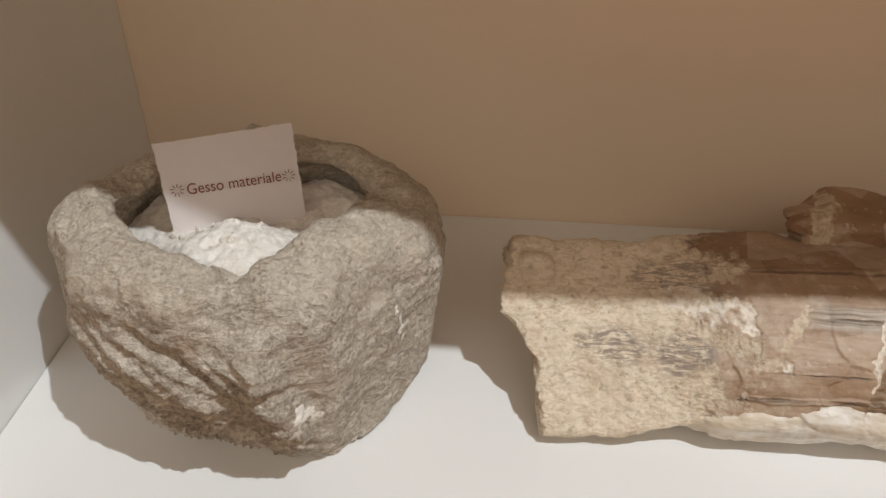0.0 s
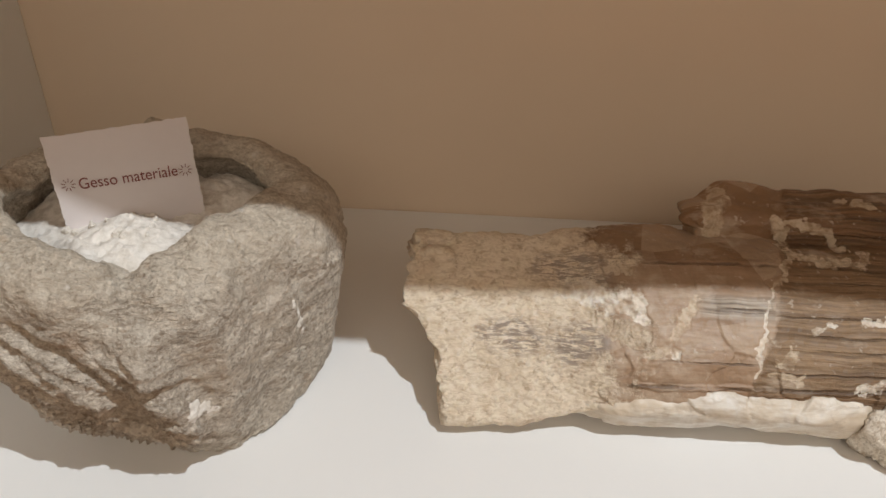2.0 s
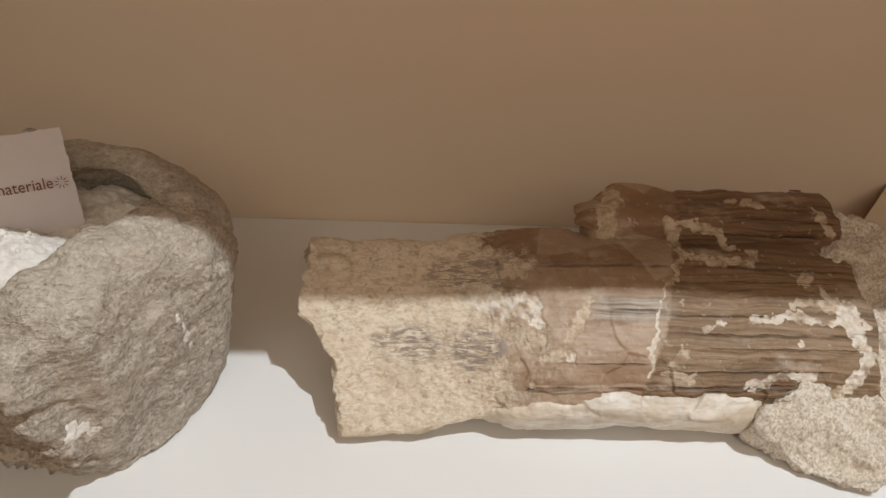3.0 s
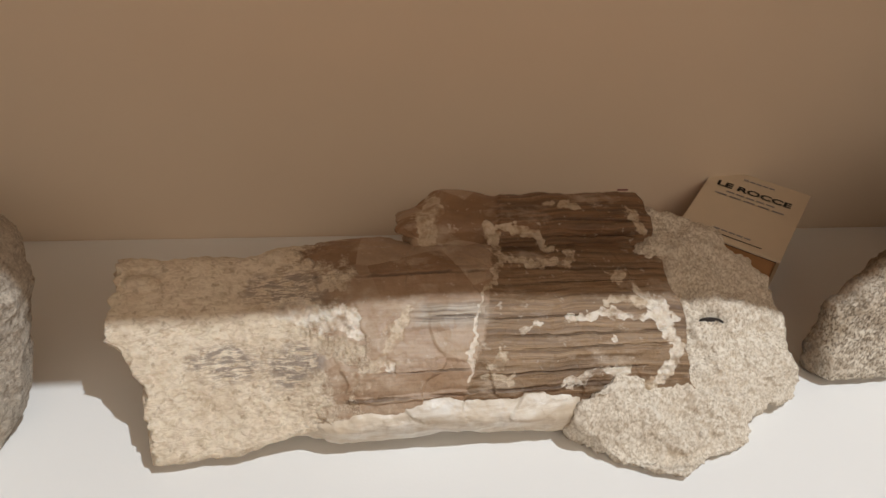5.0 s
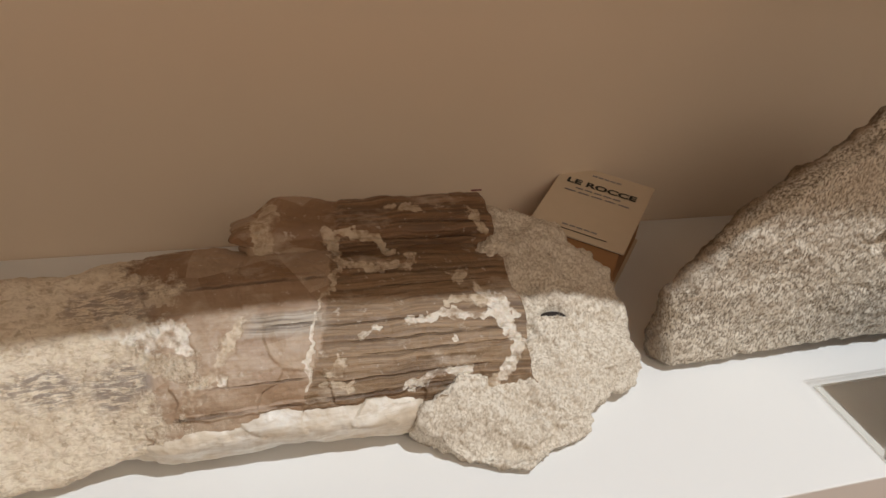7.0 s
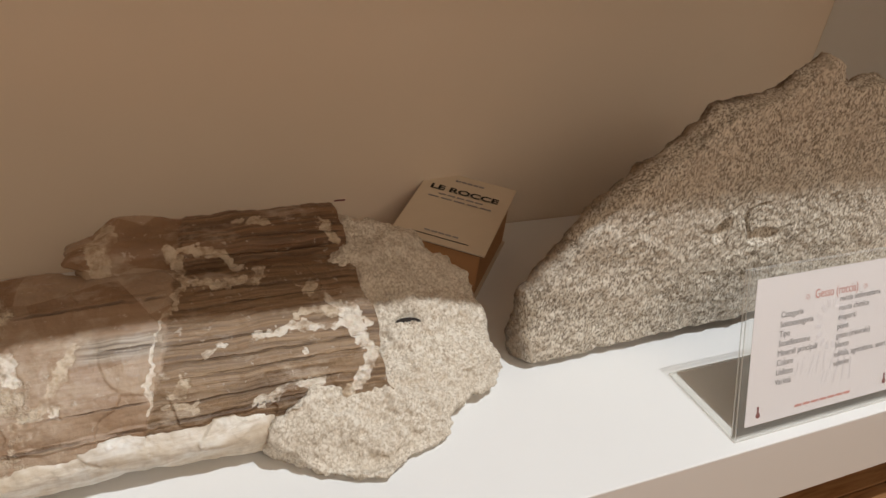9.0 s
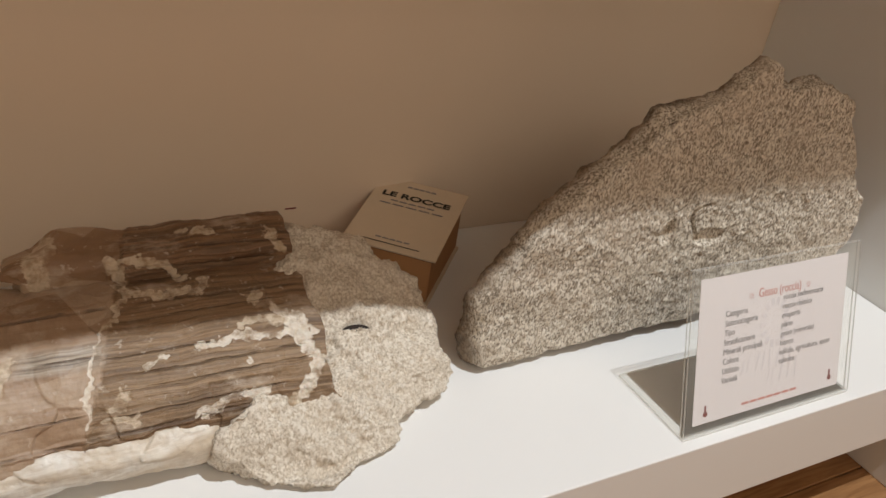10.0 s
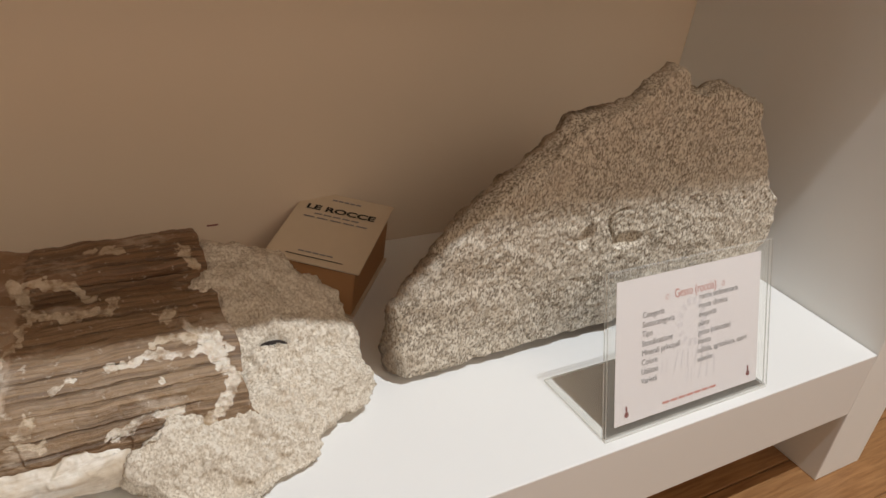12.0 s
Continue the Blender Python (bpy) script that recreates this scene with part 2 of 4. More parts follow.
    crust = m.mix(m.ramp(m.noise(150.0, 3, 0.6), (0.60, 0.0), (0.68, 0.6)), crust, (0.36, 0.26, 0.17))
    ragged = m.math("MULTIPLY", m.math("SUBTRACT", m.noise(38.0, 6, 0.72), 0.5), 0.16)
    edge = m.math("ADD", m.math("ADD", x, ragged), m.math("MULTIPLY", level, 0.10))
    share = m.node("ShaderNodeMapRange", Value=edge, From_Min=-0.118, From_Max=-0.100, To_Min=1.0, To_Max=0.0).outputs[0]
    streaks = m.ramp(m.noise(1.0, 5, 0.66, stretched(90, 420, 5.0), 0.8), (0.44, 0.0), (0.54, 1.0))
    worn = None
    for cx, cv, rx, rv in ((-0.188, 0.029, 0.027, 0.017), (-0.143, 0.027, 0.024, 0.018), (-0.145, 0.078, 0.030, 0.018)):
        d = m.math("ADD", m.math("POWER", m.math("DIVIDE", m.math("SUBTRACT", x, cx), rx), 2.0), m.math("POWER", m.math("DIVIDE", m.math("SUBTRACT", level, cv), rv), 2.0))
        d = m.math("ADD", d, m.math("MULTIPLY", m.math("SUBTRACT", mid, 0.5), 2.2))
        spot_mask = m.node("ShaderNodeMapRange", Value=d, From_Min=0.35, From_Max=1.2, To_Min=1.0, To_Max=0.0).outputs[0]
        worn = m.math("MAXIMUM", worn, spot_mask) if worn else spot_mask
    c = m.mix(worn, c, (0.31, 0.25, 0.205))
    shown = m.math("MULTIPLY", share, m.math("SUBTRACT", 1.0, m.math("MULTIPLY", m.math("MULTIPLY", worn, streaks), 0.92)))
    c = m.mix(shown, c, crust)
    # chalky seams and patches, where the build has laid them on
    chalk = None
    for name, pale, deep in (("cream_crust", (0.66, 0.55, 0.42), (0.44, 0.33, 0.22)), ("white_crust", (0.82, 0.75, 0.65), (0.60, 0.49, 0.37))):
        mark = m.tree.nodes.new("ShaderNodeAttribute")
        mark.attribute_name = name
        mask = m.ramp(m.math("ADD", mark.outputs["Fac"], m.math("MULTIPLY", m.math("SUBTRACT", m.noise(170.0, 5, 0.7), 0.5), 1.5)), (0.40, 0.0), (0.62, 0.85))
        mask = m.math("MULTIPLY", mask, m.ramp(m.noise(55.0, 4, 0.6), (0.36, 0.15), (0.50, 1.0)))
        c = m.mix(mask, c, m.mix(m.ramp(m.noise(110.0, 5, 0.65), (0.36, 0.0), (0.58, 1.0)), deep, pale))
        chalk = m.math("MAXIMUM", chalk, mask) if chalk else mask
    m.set("Base Color", c)
    m.set("Roughness", m.ramp(m.math("MAXIMUM", share, chalk), (0.0, 0.50), (1.0, 0.9)))
    bare = m.math("SUBTRACT", 1.0, share)
    ridge = m.math("MULTIPLY", bare, m.math("SUBTRACT", m.math("MULTIPLY", m.math("MULTIPLY", bands, past), 0.8), m.math("MULTIPLY", cuts, 0.8)))
    ridge = m.math("ADD", ridge, m.math("MULTIPLY", share, 0.10))
    n = m.bump(ridge, 0.0030, 0.8)
    m.bump(m.math("ADD", m.math("MULTIPLY", m.math("ADD", fine, m.math("MULTIPLY", mid, 1.5)), 0.35), m.math("MULTIPLY", m.math("MULTIPLY", worms, share), 1.2)), 0.0016, 0.8, n)
    return m.mat


def pale_gypsum_material():
    m = Nodes("pale_gypsum", 0.45, 0.5)
    m.set("Subsurface Weight", 0.12)
    m.set("Subsurface Radius", (1.0, 0.8, 0.6))
    m.set("Subsurface Scale", 0.004)
    flow = m.noise(2.2, 6, 0.62, m.mapped((7, 26, 40), (0, 12, 8)), 1.2)
    cloud = m.noise(26.0, 4, 0.6, m.mapped((0.5, 1, 1)))
    c = m.mix(m.ramp(flow, (0.35, 0.0), (0.62, 1.0)), (0.50, 0.40, 0.29), (0.80, 0.75, 0.67))
    c = m.mix(m.ramp(cloud, (0.44, 0.0), (0.60, 0.75)), c, (0.60, 0.49, 0.36))
    c = m.mix(m.ramp(cloud, (0.34, 0.7), (0.46, 0.0)), c, (0.74, 0.71, 0.66))
    veins = m.ramp(m.math("ABSOLUTE", m.math("SUBTRACT", m.noise(3.2, 3, 0.5, m.mapped((7, 22, 30), (0, 20, 8)), 0.8), 0.5)), (0.0, 0.22), (0.02, 0.0))
    c = m.mix(veins, c, (0.33, 0.24, 0.16))
    m.set("Base Color", c)
    n = m.bump(flow, 0.002, 0.4)
    m.bump(m.noise(180.0, 4, 0.65), 0.0008, 0.6, n)
    return m.mat


def crumbly(name, pale, dark, scale):
    m = Nodes(name, 0.9, 0.2)
    n1, n2 = m.noise(scale, 5, 0.65), m.noise(scale * 6, 3, 0.6)
    m.set("Base Color", m.mix(m.ramp(n1, (0.32, 0.0), (0.6, 1.0)), dark, pale))
    m.bump(m.math("ADD", n1, m.math("MULTIPLY", n2, 0.4)), 0.002, 0.7)
    return m.mat


OAK = wood_material()
SLAB = grain_stone("granular_gypsum", (0.82, 0.75, 0.64), (0.65, 0.565, 0.45), (0.22, 0.175, 0.13), (1, 1, 0.55), (0.60, 0.50, 0.39), 0.50, 0.072, 0.6, 0.45)
MATRIX = grain_stone("sandy_limestone", (0.82, 0.745, 0.635), (0.73, 0.645, 0.53), (0.50, 0.41, 0.31), (1, 1, 0.7), (0.70, 0.60, 0.48), 0.55, 0.0, 0.4, 0.45)
MORTAR = mortar_material()
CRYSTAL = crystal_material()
PALE = pale_gypsum_material()
POWDER = crumbly("gypsum_powder", (0.84, 0.795, 0.73), (0.62, 0.57, 0.50), 130.0)


def thin_paper(name, colour, through_share):
    m = Nodes(name, 0.7, 0.25)
    tone = m.mix(m.noise(120.0, 3), [c * 0.96 for c in colour], colour)
    m.set("Base Color", tone)
    t = m.node("ShaderNodeBsdfTranslucent", Color=tone)
    mix = m.tree.nodes.new("ShaderNodeMixShader")
    mix.inputs[0].default_value = through_share
    m.tree.links.new(m.shader.outputs[0], mix.inputs[1])
    m.tree.links.new(t.outputs[0], mix.inputs[2])
    m.tree.links.new(mix.outputs[0], m.tree.nodes["Material Output"].inputs["Surface"])
    return m.mat


CARD = thin_paper("card_paper", (0.80, 0.74, 0.73), 0.12)
PAPER = thin_paper("sign_paper", (0.94, 0.90, 0.91), 0.22)
RED = plain("red_ink", (0.64, 0.31, 0.27), 0.7)
DARKRED = plain("dark_red_ink", (0.24, 0.075, 0.065), 0.7)
GREY = plain("grey_ink", (0.27, 0.25, 0.25), 0.7)
FAINT = plain("faint_ink", (0.82, 0.78, 0.80), 0.7)
BLACK = plain("black_ink", (0.02, 0.018, 0.016), 0.6)
COVER = plain("book_cover", (0.66, 0.54, 0.40), 0.75)
PAGES = plain("page_block", (0.48, 0.25, 0.115), 0.85)
# near-black stand-in for the shade inside gaps
DARK = plain("gap_shade", (0.03, 0.022, 0.018), 0.8)


def acrylic_material(name, clear):
    """Thin clear sheet: it lets the light straight through, with a gloss on top."""
    m = Nodes(name, 0.05, 0.5)
    m.set("Base Color", (0.92, 0.91, 0.87, 1))
    t = m.tree.nodes.new("ShaderNodeBsdfTransparent")
    t.inputs[0].default_value = (0.992, 0.992, 0.986, 1)
    mix = m.tree.nodes.new("ShaderNodeMixShader")
    mix.inputs[0].default_value = 1 - clear
    m.tree.links.new(t.outputs[0], mix.inputs[1])
    m.tree.links.new(m.shader.outputs[0], mix.inputs[2])
    m.tree.links.new(mix.outputs[0], m.tree.nodes["Material Output"].inputs["Surface"])
    return m.mat


ACRYLIC = acrylic_material("clear_acrylic", 0.965)
ACRYLIC_EDGE = acrylic_material("frosted_acrylic_edge", 0.35)


# ---- building helpers ----
from mathutils.bvhtree import BVHTree


def thing(name, base, label, category, turn=0.0, kind="", group=""):
    ob = new(name)
    ob.empty_display_size = 0.02
    ob.matrix_basis = pose(*base, 0, 0, turn)
    return tagged(ob, label, category, group, kind)


def mesh_of(verts, faces, smooth=True):
    me = bpy.data.meshes.new("mesh")
    me.from_pydata([tuple(v) for v in verts], [], faces)
    me.update()
    if smooth:
        me.shade_smooth()
    return me


def part(name, data, material, parent=None, label="", at=None):
    """One mesh object under a thing. data: a bmesh or a mesh; its points are the parent's own."""
    if isinstance(data, bmesh.types.BMesh):
        me = bpy.data.meshes.new(name)
        data.to_mesh(me)
        data.free()
        data = me
    data.name = name
    if not data.materials:
        data.materials.append(material)
    ob = new(name, data)
    ob.parent = parent
    if at:
        ob.matrix_basis = at
    return tagged(ob, label)


def box(x0, y0, z0, x1, y1, z1, bevel=0.0, segments=2):
    bm = bmesh.new()
    m = Matrix.LocRotScale(((x0 + x1) / 2, (y0 + y1) / 2, (z0 + z1) / 2), None, (x1 - x0, y1 - y0, z1 - z0))
    bmesh.ops.create_cube(bm, size=1.0, matrix=m)
    if bevel:
        bmesh.ops.bevel(bm, geom=bm.edges[:], offset=bevel, segments=segments, affect="EDGES", profile=0.5)
    return bm


def solid(name, bounds, material, label="", category="", kind="structure", bevel=0.0):
    bm = box(*bounds, bevel)
    me = bpy.data.meshes.new(name)
    bm.to_mesh(me)
    bm.free()
    me.materials.append(material)
    return tagged(new(name, me), label, category, "", kind)


def smooth_steps(keys, t):
    """Catmull-Rom through rows of equal length, t from 0 to 1."""
    keys = np.asarray(keys, float)
    f = min(max(t, 0.0), 1.0) * (len(keys) - 1)
    i = min(int(f), len(keys) - 2)
    u = f - i
    p = [keys[min(max(i + k, 0), len(keys) - 1)] for k in (-1, 0, 1, 2)]
    return 0.5 * (2 * p[1] + (p[2] - p[0]) * u + (2 * p[0] - 5 * p[1] + 4 * p[2] - p[3]) * u * u + (3 * p[1] - p[0] - 3 * p[2] + p[3]) * u ** 3)


def ring_value(table, degrees):
    """A smooth periodic value from rows of (degrees, value)."""
    a = np.array([r[0] for r in table], float)
    v = np.array([r[1] for r in table], float)
    d = degrees % 360
    i = int(np.searchsorted(a, d, side="right")) - 1
    j = (i + 1) % len(a)
    a0, a1 = a[i], a[j] + (360 if j <= i else 0)
    if d < a0:
        d += 360
    u = (d - a0) / (a1 - a0) if a1 > a0 else 0.0
    u = u * u * (3 - 2 * u)
    return v[i] * (1 - u) + v[j] * u


def fbm(p, scale, octaves=4):
    return noise.fractal(Vector(p) * scale, 0.9, 2.1, octaves, noise_basis="PERLIN_ORIGINAL")


def displaced(me, amount):
    """Push each point along its normal by amount(point)."""
    normals = [v.normal.copy() for v in me.vertices]
    for v, n in zip(me.vertices, normals):
        v.co += n * amount(v.co)
    me.update()
    return me


# ---- the room and the bench ----
def build_setting():
    solid("wall_back", (LEFT - 0.09, BACK, FLOOR, RIGHT + 0.09, BACK + 0.06, 0.62), TAN, "tan painted back wall of the niche", "wall")
    solid("wall_left", (LEFT - 0.09, FRONT, FLOOR, LEFT, BACK, 0.62), PANEL, "white painted side panel of the niche", "wall", bevel=0.0015)
    solid("wall_right", (RIGHT, FRONT, FLOOR, RIGHT + 0.09, BACK, 0.62), PANEL, "white painted side panel of the niche", "wall", bevel=0.0015)
    solid("ceiling_niche", (LEFT - 0.09, FRONT, 0.62, RIGHT + 0.09, BACK + 0.06, 0.68), PANEL, "white board that closes the niche above", "ceiling")
    solid("ceiling", (-3.0, -4.0, 2.72, 4.0, BACK + 0.06, 2.80), ROOM, "plain pale ceiling of the room", "ceiling")
    solid("wall_front", (-3.0, -4.1, FLOOR, 4.0, -4.0, 2.72), ROOM, "plain pale wall across the room", "wall")
    solid("wall_west", (-3.1, -4.0, FLOOR, -3.0, BACK, 2.72), ROOM, "plain pale wall of the room", "wall")
    solid("wall_east", (4.0, -4.0, FLOOR, 4.1, BACK, 2.72), ROOM, "plain pale wall of the room", "wall")
    solid("wall_north_left", (-3.0, BACK, FLOOR, LEFT - 0.09, BACK + 0.06, 2.72), ROOM, "plain pale wall beside the niche", "wall")
    solid("wall_north_right", (RIGHT + 0.09, BACK, FLOOR, 4.0, BACK + 0.06, 2.72), ROOM, "plain pale wall beside the niche", "wall")
    solid("wall_north_top", (LEFT - 0.09, FRONT + 0.2, 0.68, RIGHT + 0.09, BACK + 0.06, 2.72), ROOM, "plain pale wall above the niche", "wall")
    bench = thing("display_bench", (LEFT, FRONT, FLOOR), "low white laminate display bench with a thick top", "bench")
    w = RIGHT - LEFT
    part("top", box(0.001, 0.0, -FLOOR - 0.088, w - 0.001, BACK - FRONT - 0.001, -FLOOR, 0.0012), WHITE, bench)
    part("back_plinth", box(0.001, 0.30, 0.0, w - 0.001, 0.33, -FLOOR - 0.089), WHITE, bench)


def mark_on_wall():
    bm = box(-0.006, -0.0006, -0.0008, 0.006, 0.0, 0.0008)
    ob = new("scuff_mark", bpy.data.meshes.new("scuff_mark"))
    bm.to_mesh(ob.data)
    bm.free()
    ob.data.materials.append(DARKRED)
    ob.location = (0.560, BACK, 0.052)
    tagged(ob, "small dark scuff on the tan wall", "mark")


# ---- stone mortar ----
MX, MY = -0.095, 0.512
BULGE = [(0, 0.132), (24, 0.132), (50, 0.121), (80, 0.102), (125, 0.106), (160, 0.126), (185, 0.134), (215, 0.120), (250, 0.108), (270, 0.106), (297, 0.111), (309, 0.116), (325, 0.107), (342, 0.115)]
FOOT = [(0, 0.108), (24, 0.104), (50, 0.080), (90, 0.070), (130, 0.070), (160, 0.078), (185, 0.080), (215, 0.066), (250, 0.064), (275, 0.070), (297, 0.086), (314, 0.097), (340, 0.104)]
CREST = [(0, 0.088), (24, 0.104), (50, 0.096), (80, 0.080), (125, 0.086), (160, 0.098), (185, 0.102), (215, 0.090), (250, 0.080), (275, 0.075), (300, 0.074), (330, 0.074)]
CREST_Z = [(0, 0.168), (24, 0.162), (60, 0.168), (94, 0.170), (102, 0.180), (109, 0.170), (130, 0.168), (165, 0.166), (190, 0.174), (215, 0.172), (250, 0.168), (266, 0.162), (282, 0.150), (298, 0.160), (330, 0.172)]


def mortar_point(a, t):
    big, c, h = ring_value(BULGE, a), ring_value(CREST, a), ring_value(CREST_Z, a)
    f = ring_value(FOOT, a)
    keys = [(0.0, 0.0), (0.5 * f, 0.0), (f - 0.008, 0.0), (f + 0.12 * (big - f), 0.010), (f + 0.66 * (big - f), 0.050), (big, 0.094),
            (0.985 * big, 0.125), (0.5 * (big + c) + 0.006, h - 0.014), (c, h), (c - 0.013, h - 0.004), (c - 0.016, h - 0.012), (c - 0.006, h - 0.024), (c - 0.012, 0.106), (0.02, 0.10), (0.0, 0.10)]
    r, z = smooth_steps(keys, t)
    return max(r, 0.0), z


def build_mortar():
    base = (MX, MY, TOP)
    ob = thing("stone_mortar", base, "rough hollowed grey stone bowl with a notched rim", "stone bowl")
    na, nt = 420, 240
    verts, faces = [], []
    for j in range(nt):
        for i in range(na):
            a = 360 * i / na
            r, z = mortar_point(a, j / (nt - 1))
            ca, sa = math.cos(radians(a)), math.sin(radians(a))
            verts.append((r * ca, r * sa, z))
    for j in range(nt - 1):
        for i in range(na):
            k = (i + 1) % na
            faces.append((j * na + i, j * na + k, (j + 1) * na + k, (j + 1) * na + i))
    me = mesh_of(verts, faces)

    def rough(p):
        if p.z < 0.004 and p.xy.length < 0.075:
            return 0.0
        low = fbm(p, 18, 3) * 0.0045
        # wavy folds across the front
        q = Vector((p.x * 14 + p.z * 10, p.y * 14, p.z * 84 + p.x * 42))
        front = max(0.0, min(1.0, (-p.y - 0.02) / 0.05)) * max(0.0, min(1.0, (0.062 - p.x) / 0.03)) * max(0.0, min(1.0, (0.135 - p.z) / 0.04)) * max(0.15, min(1.0, (p.x + 0.095) / 0.05)) * max(0.0, min(1.0, (p.z - 0.006) / 0.03))
        folds = (1 - abs(noise.noise(q)) * 2.4) * 0.0105 * front + (1 - abs(noise.noise(q * 2.1)) * 2.4) * 0.0030 * front
        # a rounded arris below the notch, and a knob at its foot
        arris = 0.009 * math.exp(-((p.x - 0.030 - 0.25 * (0.12 - p.z)) / 0.009) ** 2) * max(0.0, min(1.0, (0.145 - p.z) / 0.03, (p.z - 0.02) / 0.03)) * (p.y < -0.05)
        knob = 0.0035 * math.exp(-((p.x - 0.056) / 0.018) ** 2 - ((p.z - 0.050) / 0.015) ** 2) * (p.y < -0.05)
        hollow = -0.006 * math.exp(-((p.x - 0.018) / 0.013) ** 2 - ((p.z - 0.075) / 0.022) ** 2) * (p.y < -0.05)
        low += arris + knob + hollow
        return low + folds + fbm(p, 70, 4) * (0.0022 + 0.0014 * front) + fbm(p, 210, 3) * 0.0010

    displaced(me, rough)
    for v in me.vertices:
        v.co.z = max(v.co.z, 0.0)
    part("bowl", me, MORTAR, ob)
    tree = tree_of([me])
    for x, y, z, size, thick, stretch in ((0.093, -0.033, 0.098, 0.007, 0.0014, 0.5), (0.095, -0.030, 0.086, 0.008, 0.0014, 0.5), (0.092, -0.036, 0.108, 0.005, 0.0012, 0.5), (0.096, -0.027, 0.076, 0.005, 0.0012, 0.6), (0.051, -0.095, 0.069, 0.010, 0.0016, 1.2), (0.058, -0.090, 0.064, 0.006, 0.0016, 1.0)):
        out = Vector((x, y, 0.02))
        part("mineral_spot", lump(tree, (x, y, z), out, size, thick, 40 * x + z * 100, stretch), POWDER, ob, "pale mineral patch")
    # powder heaped in the hollow
    heap = thing("gypsum_heap", (MX, MY, TOP + 0.106), "crumbly white gypsum powder heaped in the stone bowl", "powder")
    verts, faces = [], []
    nr = 70
    for j in range(nr):
        for i in range(160):
            a = 2.25 * i
            rim = ring_value(CREST, a) - 0.008
            r = rim * j / (nr - 1)
            x, y = r * math.cos(radians(a)), r * math.sin(radians(a))
            mound = 0.022 * math.exp(-(((x + 0.002) / 0.042) ** 2 + ((y + 0.034) / 0.040) ** 2) ** 1.4)
            z = 0.029 + 0.006 * max(0.0, min(1.0, (y - 0.005) / 0.05)) + mound - 0.004 * max(0.0, (j / (nr - 1) - 0.85) / 0.15) + fbm((x, y, 0.3), 60, 4) * 0.004 + fbm((x, y, 0.7), 260, 2) * 0.0012
            verts.append((x, y, z))
    for j in range(nr - 1):
        for i in range(160):
            k = (i + 1) % 160
            faces.append((j * 160 + i, (j + 1) * 160 + i, (j + 1) * 160 + k, j * 160 + k))
    part("powder", mesh_of(verts, faces), POWDER, heap)
    rng = random.Random(11)
    for _ in range(14):
        a, r = rng.uniform(190, 350), rng.uniform(0.015, 0.05)
        x, y = r * math.cos(radians(a)), r * math.sin(radians(a))
        near = min(verts, key=lambda v: (v[0] - x) ** 2 + (v[1] - y) ** 2)
        bm = bmesh.new()
        bmesh.ops.create_icosphere(bm, subdivisions=2, radius=rng.uniform(0.0012, 0.0030))
        for v in bm.verts:
            v.co *= 1 + 0.5 * noise.noise(v.co * 500 + Vector((a, r, 0)))
        part("crumb", bm, POWDER, heap, at=pose(x, y, near[2] + 0.0008, 0, 0, a))


# ---- writing ----
def letters(words, size, material, parent, place, align="LEFT", wide=1.0, shear=0.0, bold=0.0, name="lettering"):
    curve = bpy.data.curves.new(name, "FONT")
    curve.body, curve.size, curve.align_x, curve.shear, curve.offset = words, size, align, shear, bold
    curve.extrude = 0.00008
    tmp = new("tmp", curve)
    bpy.context.view_layer.update()
    me = bpy.data.meshes.new_from_object(tmp.evaluated_get(bpy.context.evaluated_depsgraph_get()))
    bpy.data.objects.remove(tmp)
    me.materials.clear()
    return part(name, me, material, parent, at=place @ Matrix.Diagonal((wide, 1, 1, 1)))


def bar(x0, y0, x1, y1, material, parent, place, name="print_bar"):
    return part(name, box(x0, y0, -0.0001, x1, y1, 0.0001), material, parent, at=place)


def rays(parent, place, size, material):
    """A small burst of strokes."""
    bm = bmesh.new()
    for k in range(9):
        a = radians(40 * k)
        m = Matrix.Rotation(a, 4, "Z") @ Matrix.Translation((size * 0.72, 0, 0)) @ Matrix.Diagonal((size * 0.55, size * 0.10, 0.0002, 1))
        bmesh.ops.create_cube(bm, size=1.0, matrix=m)
    part("ornament", bm, material, parent, at=place)


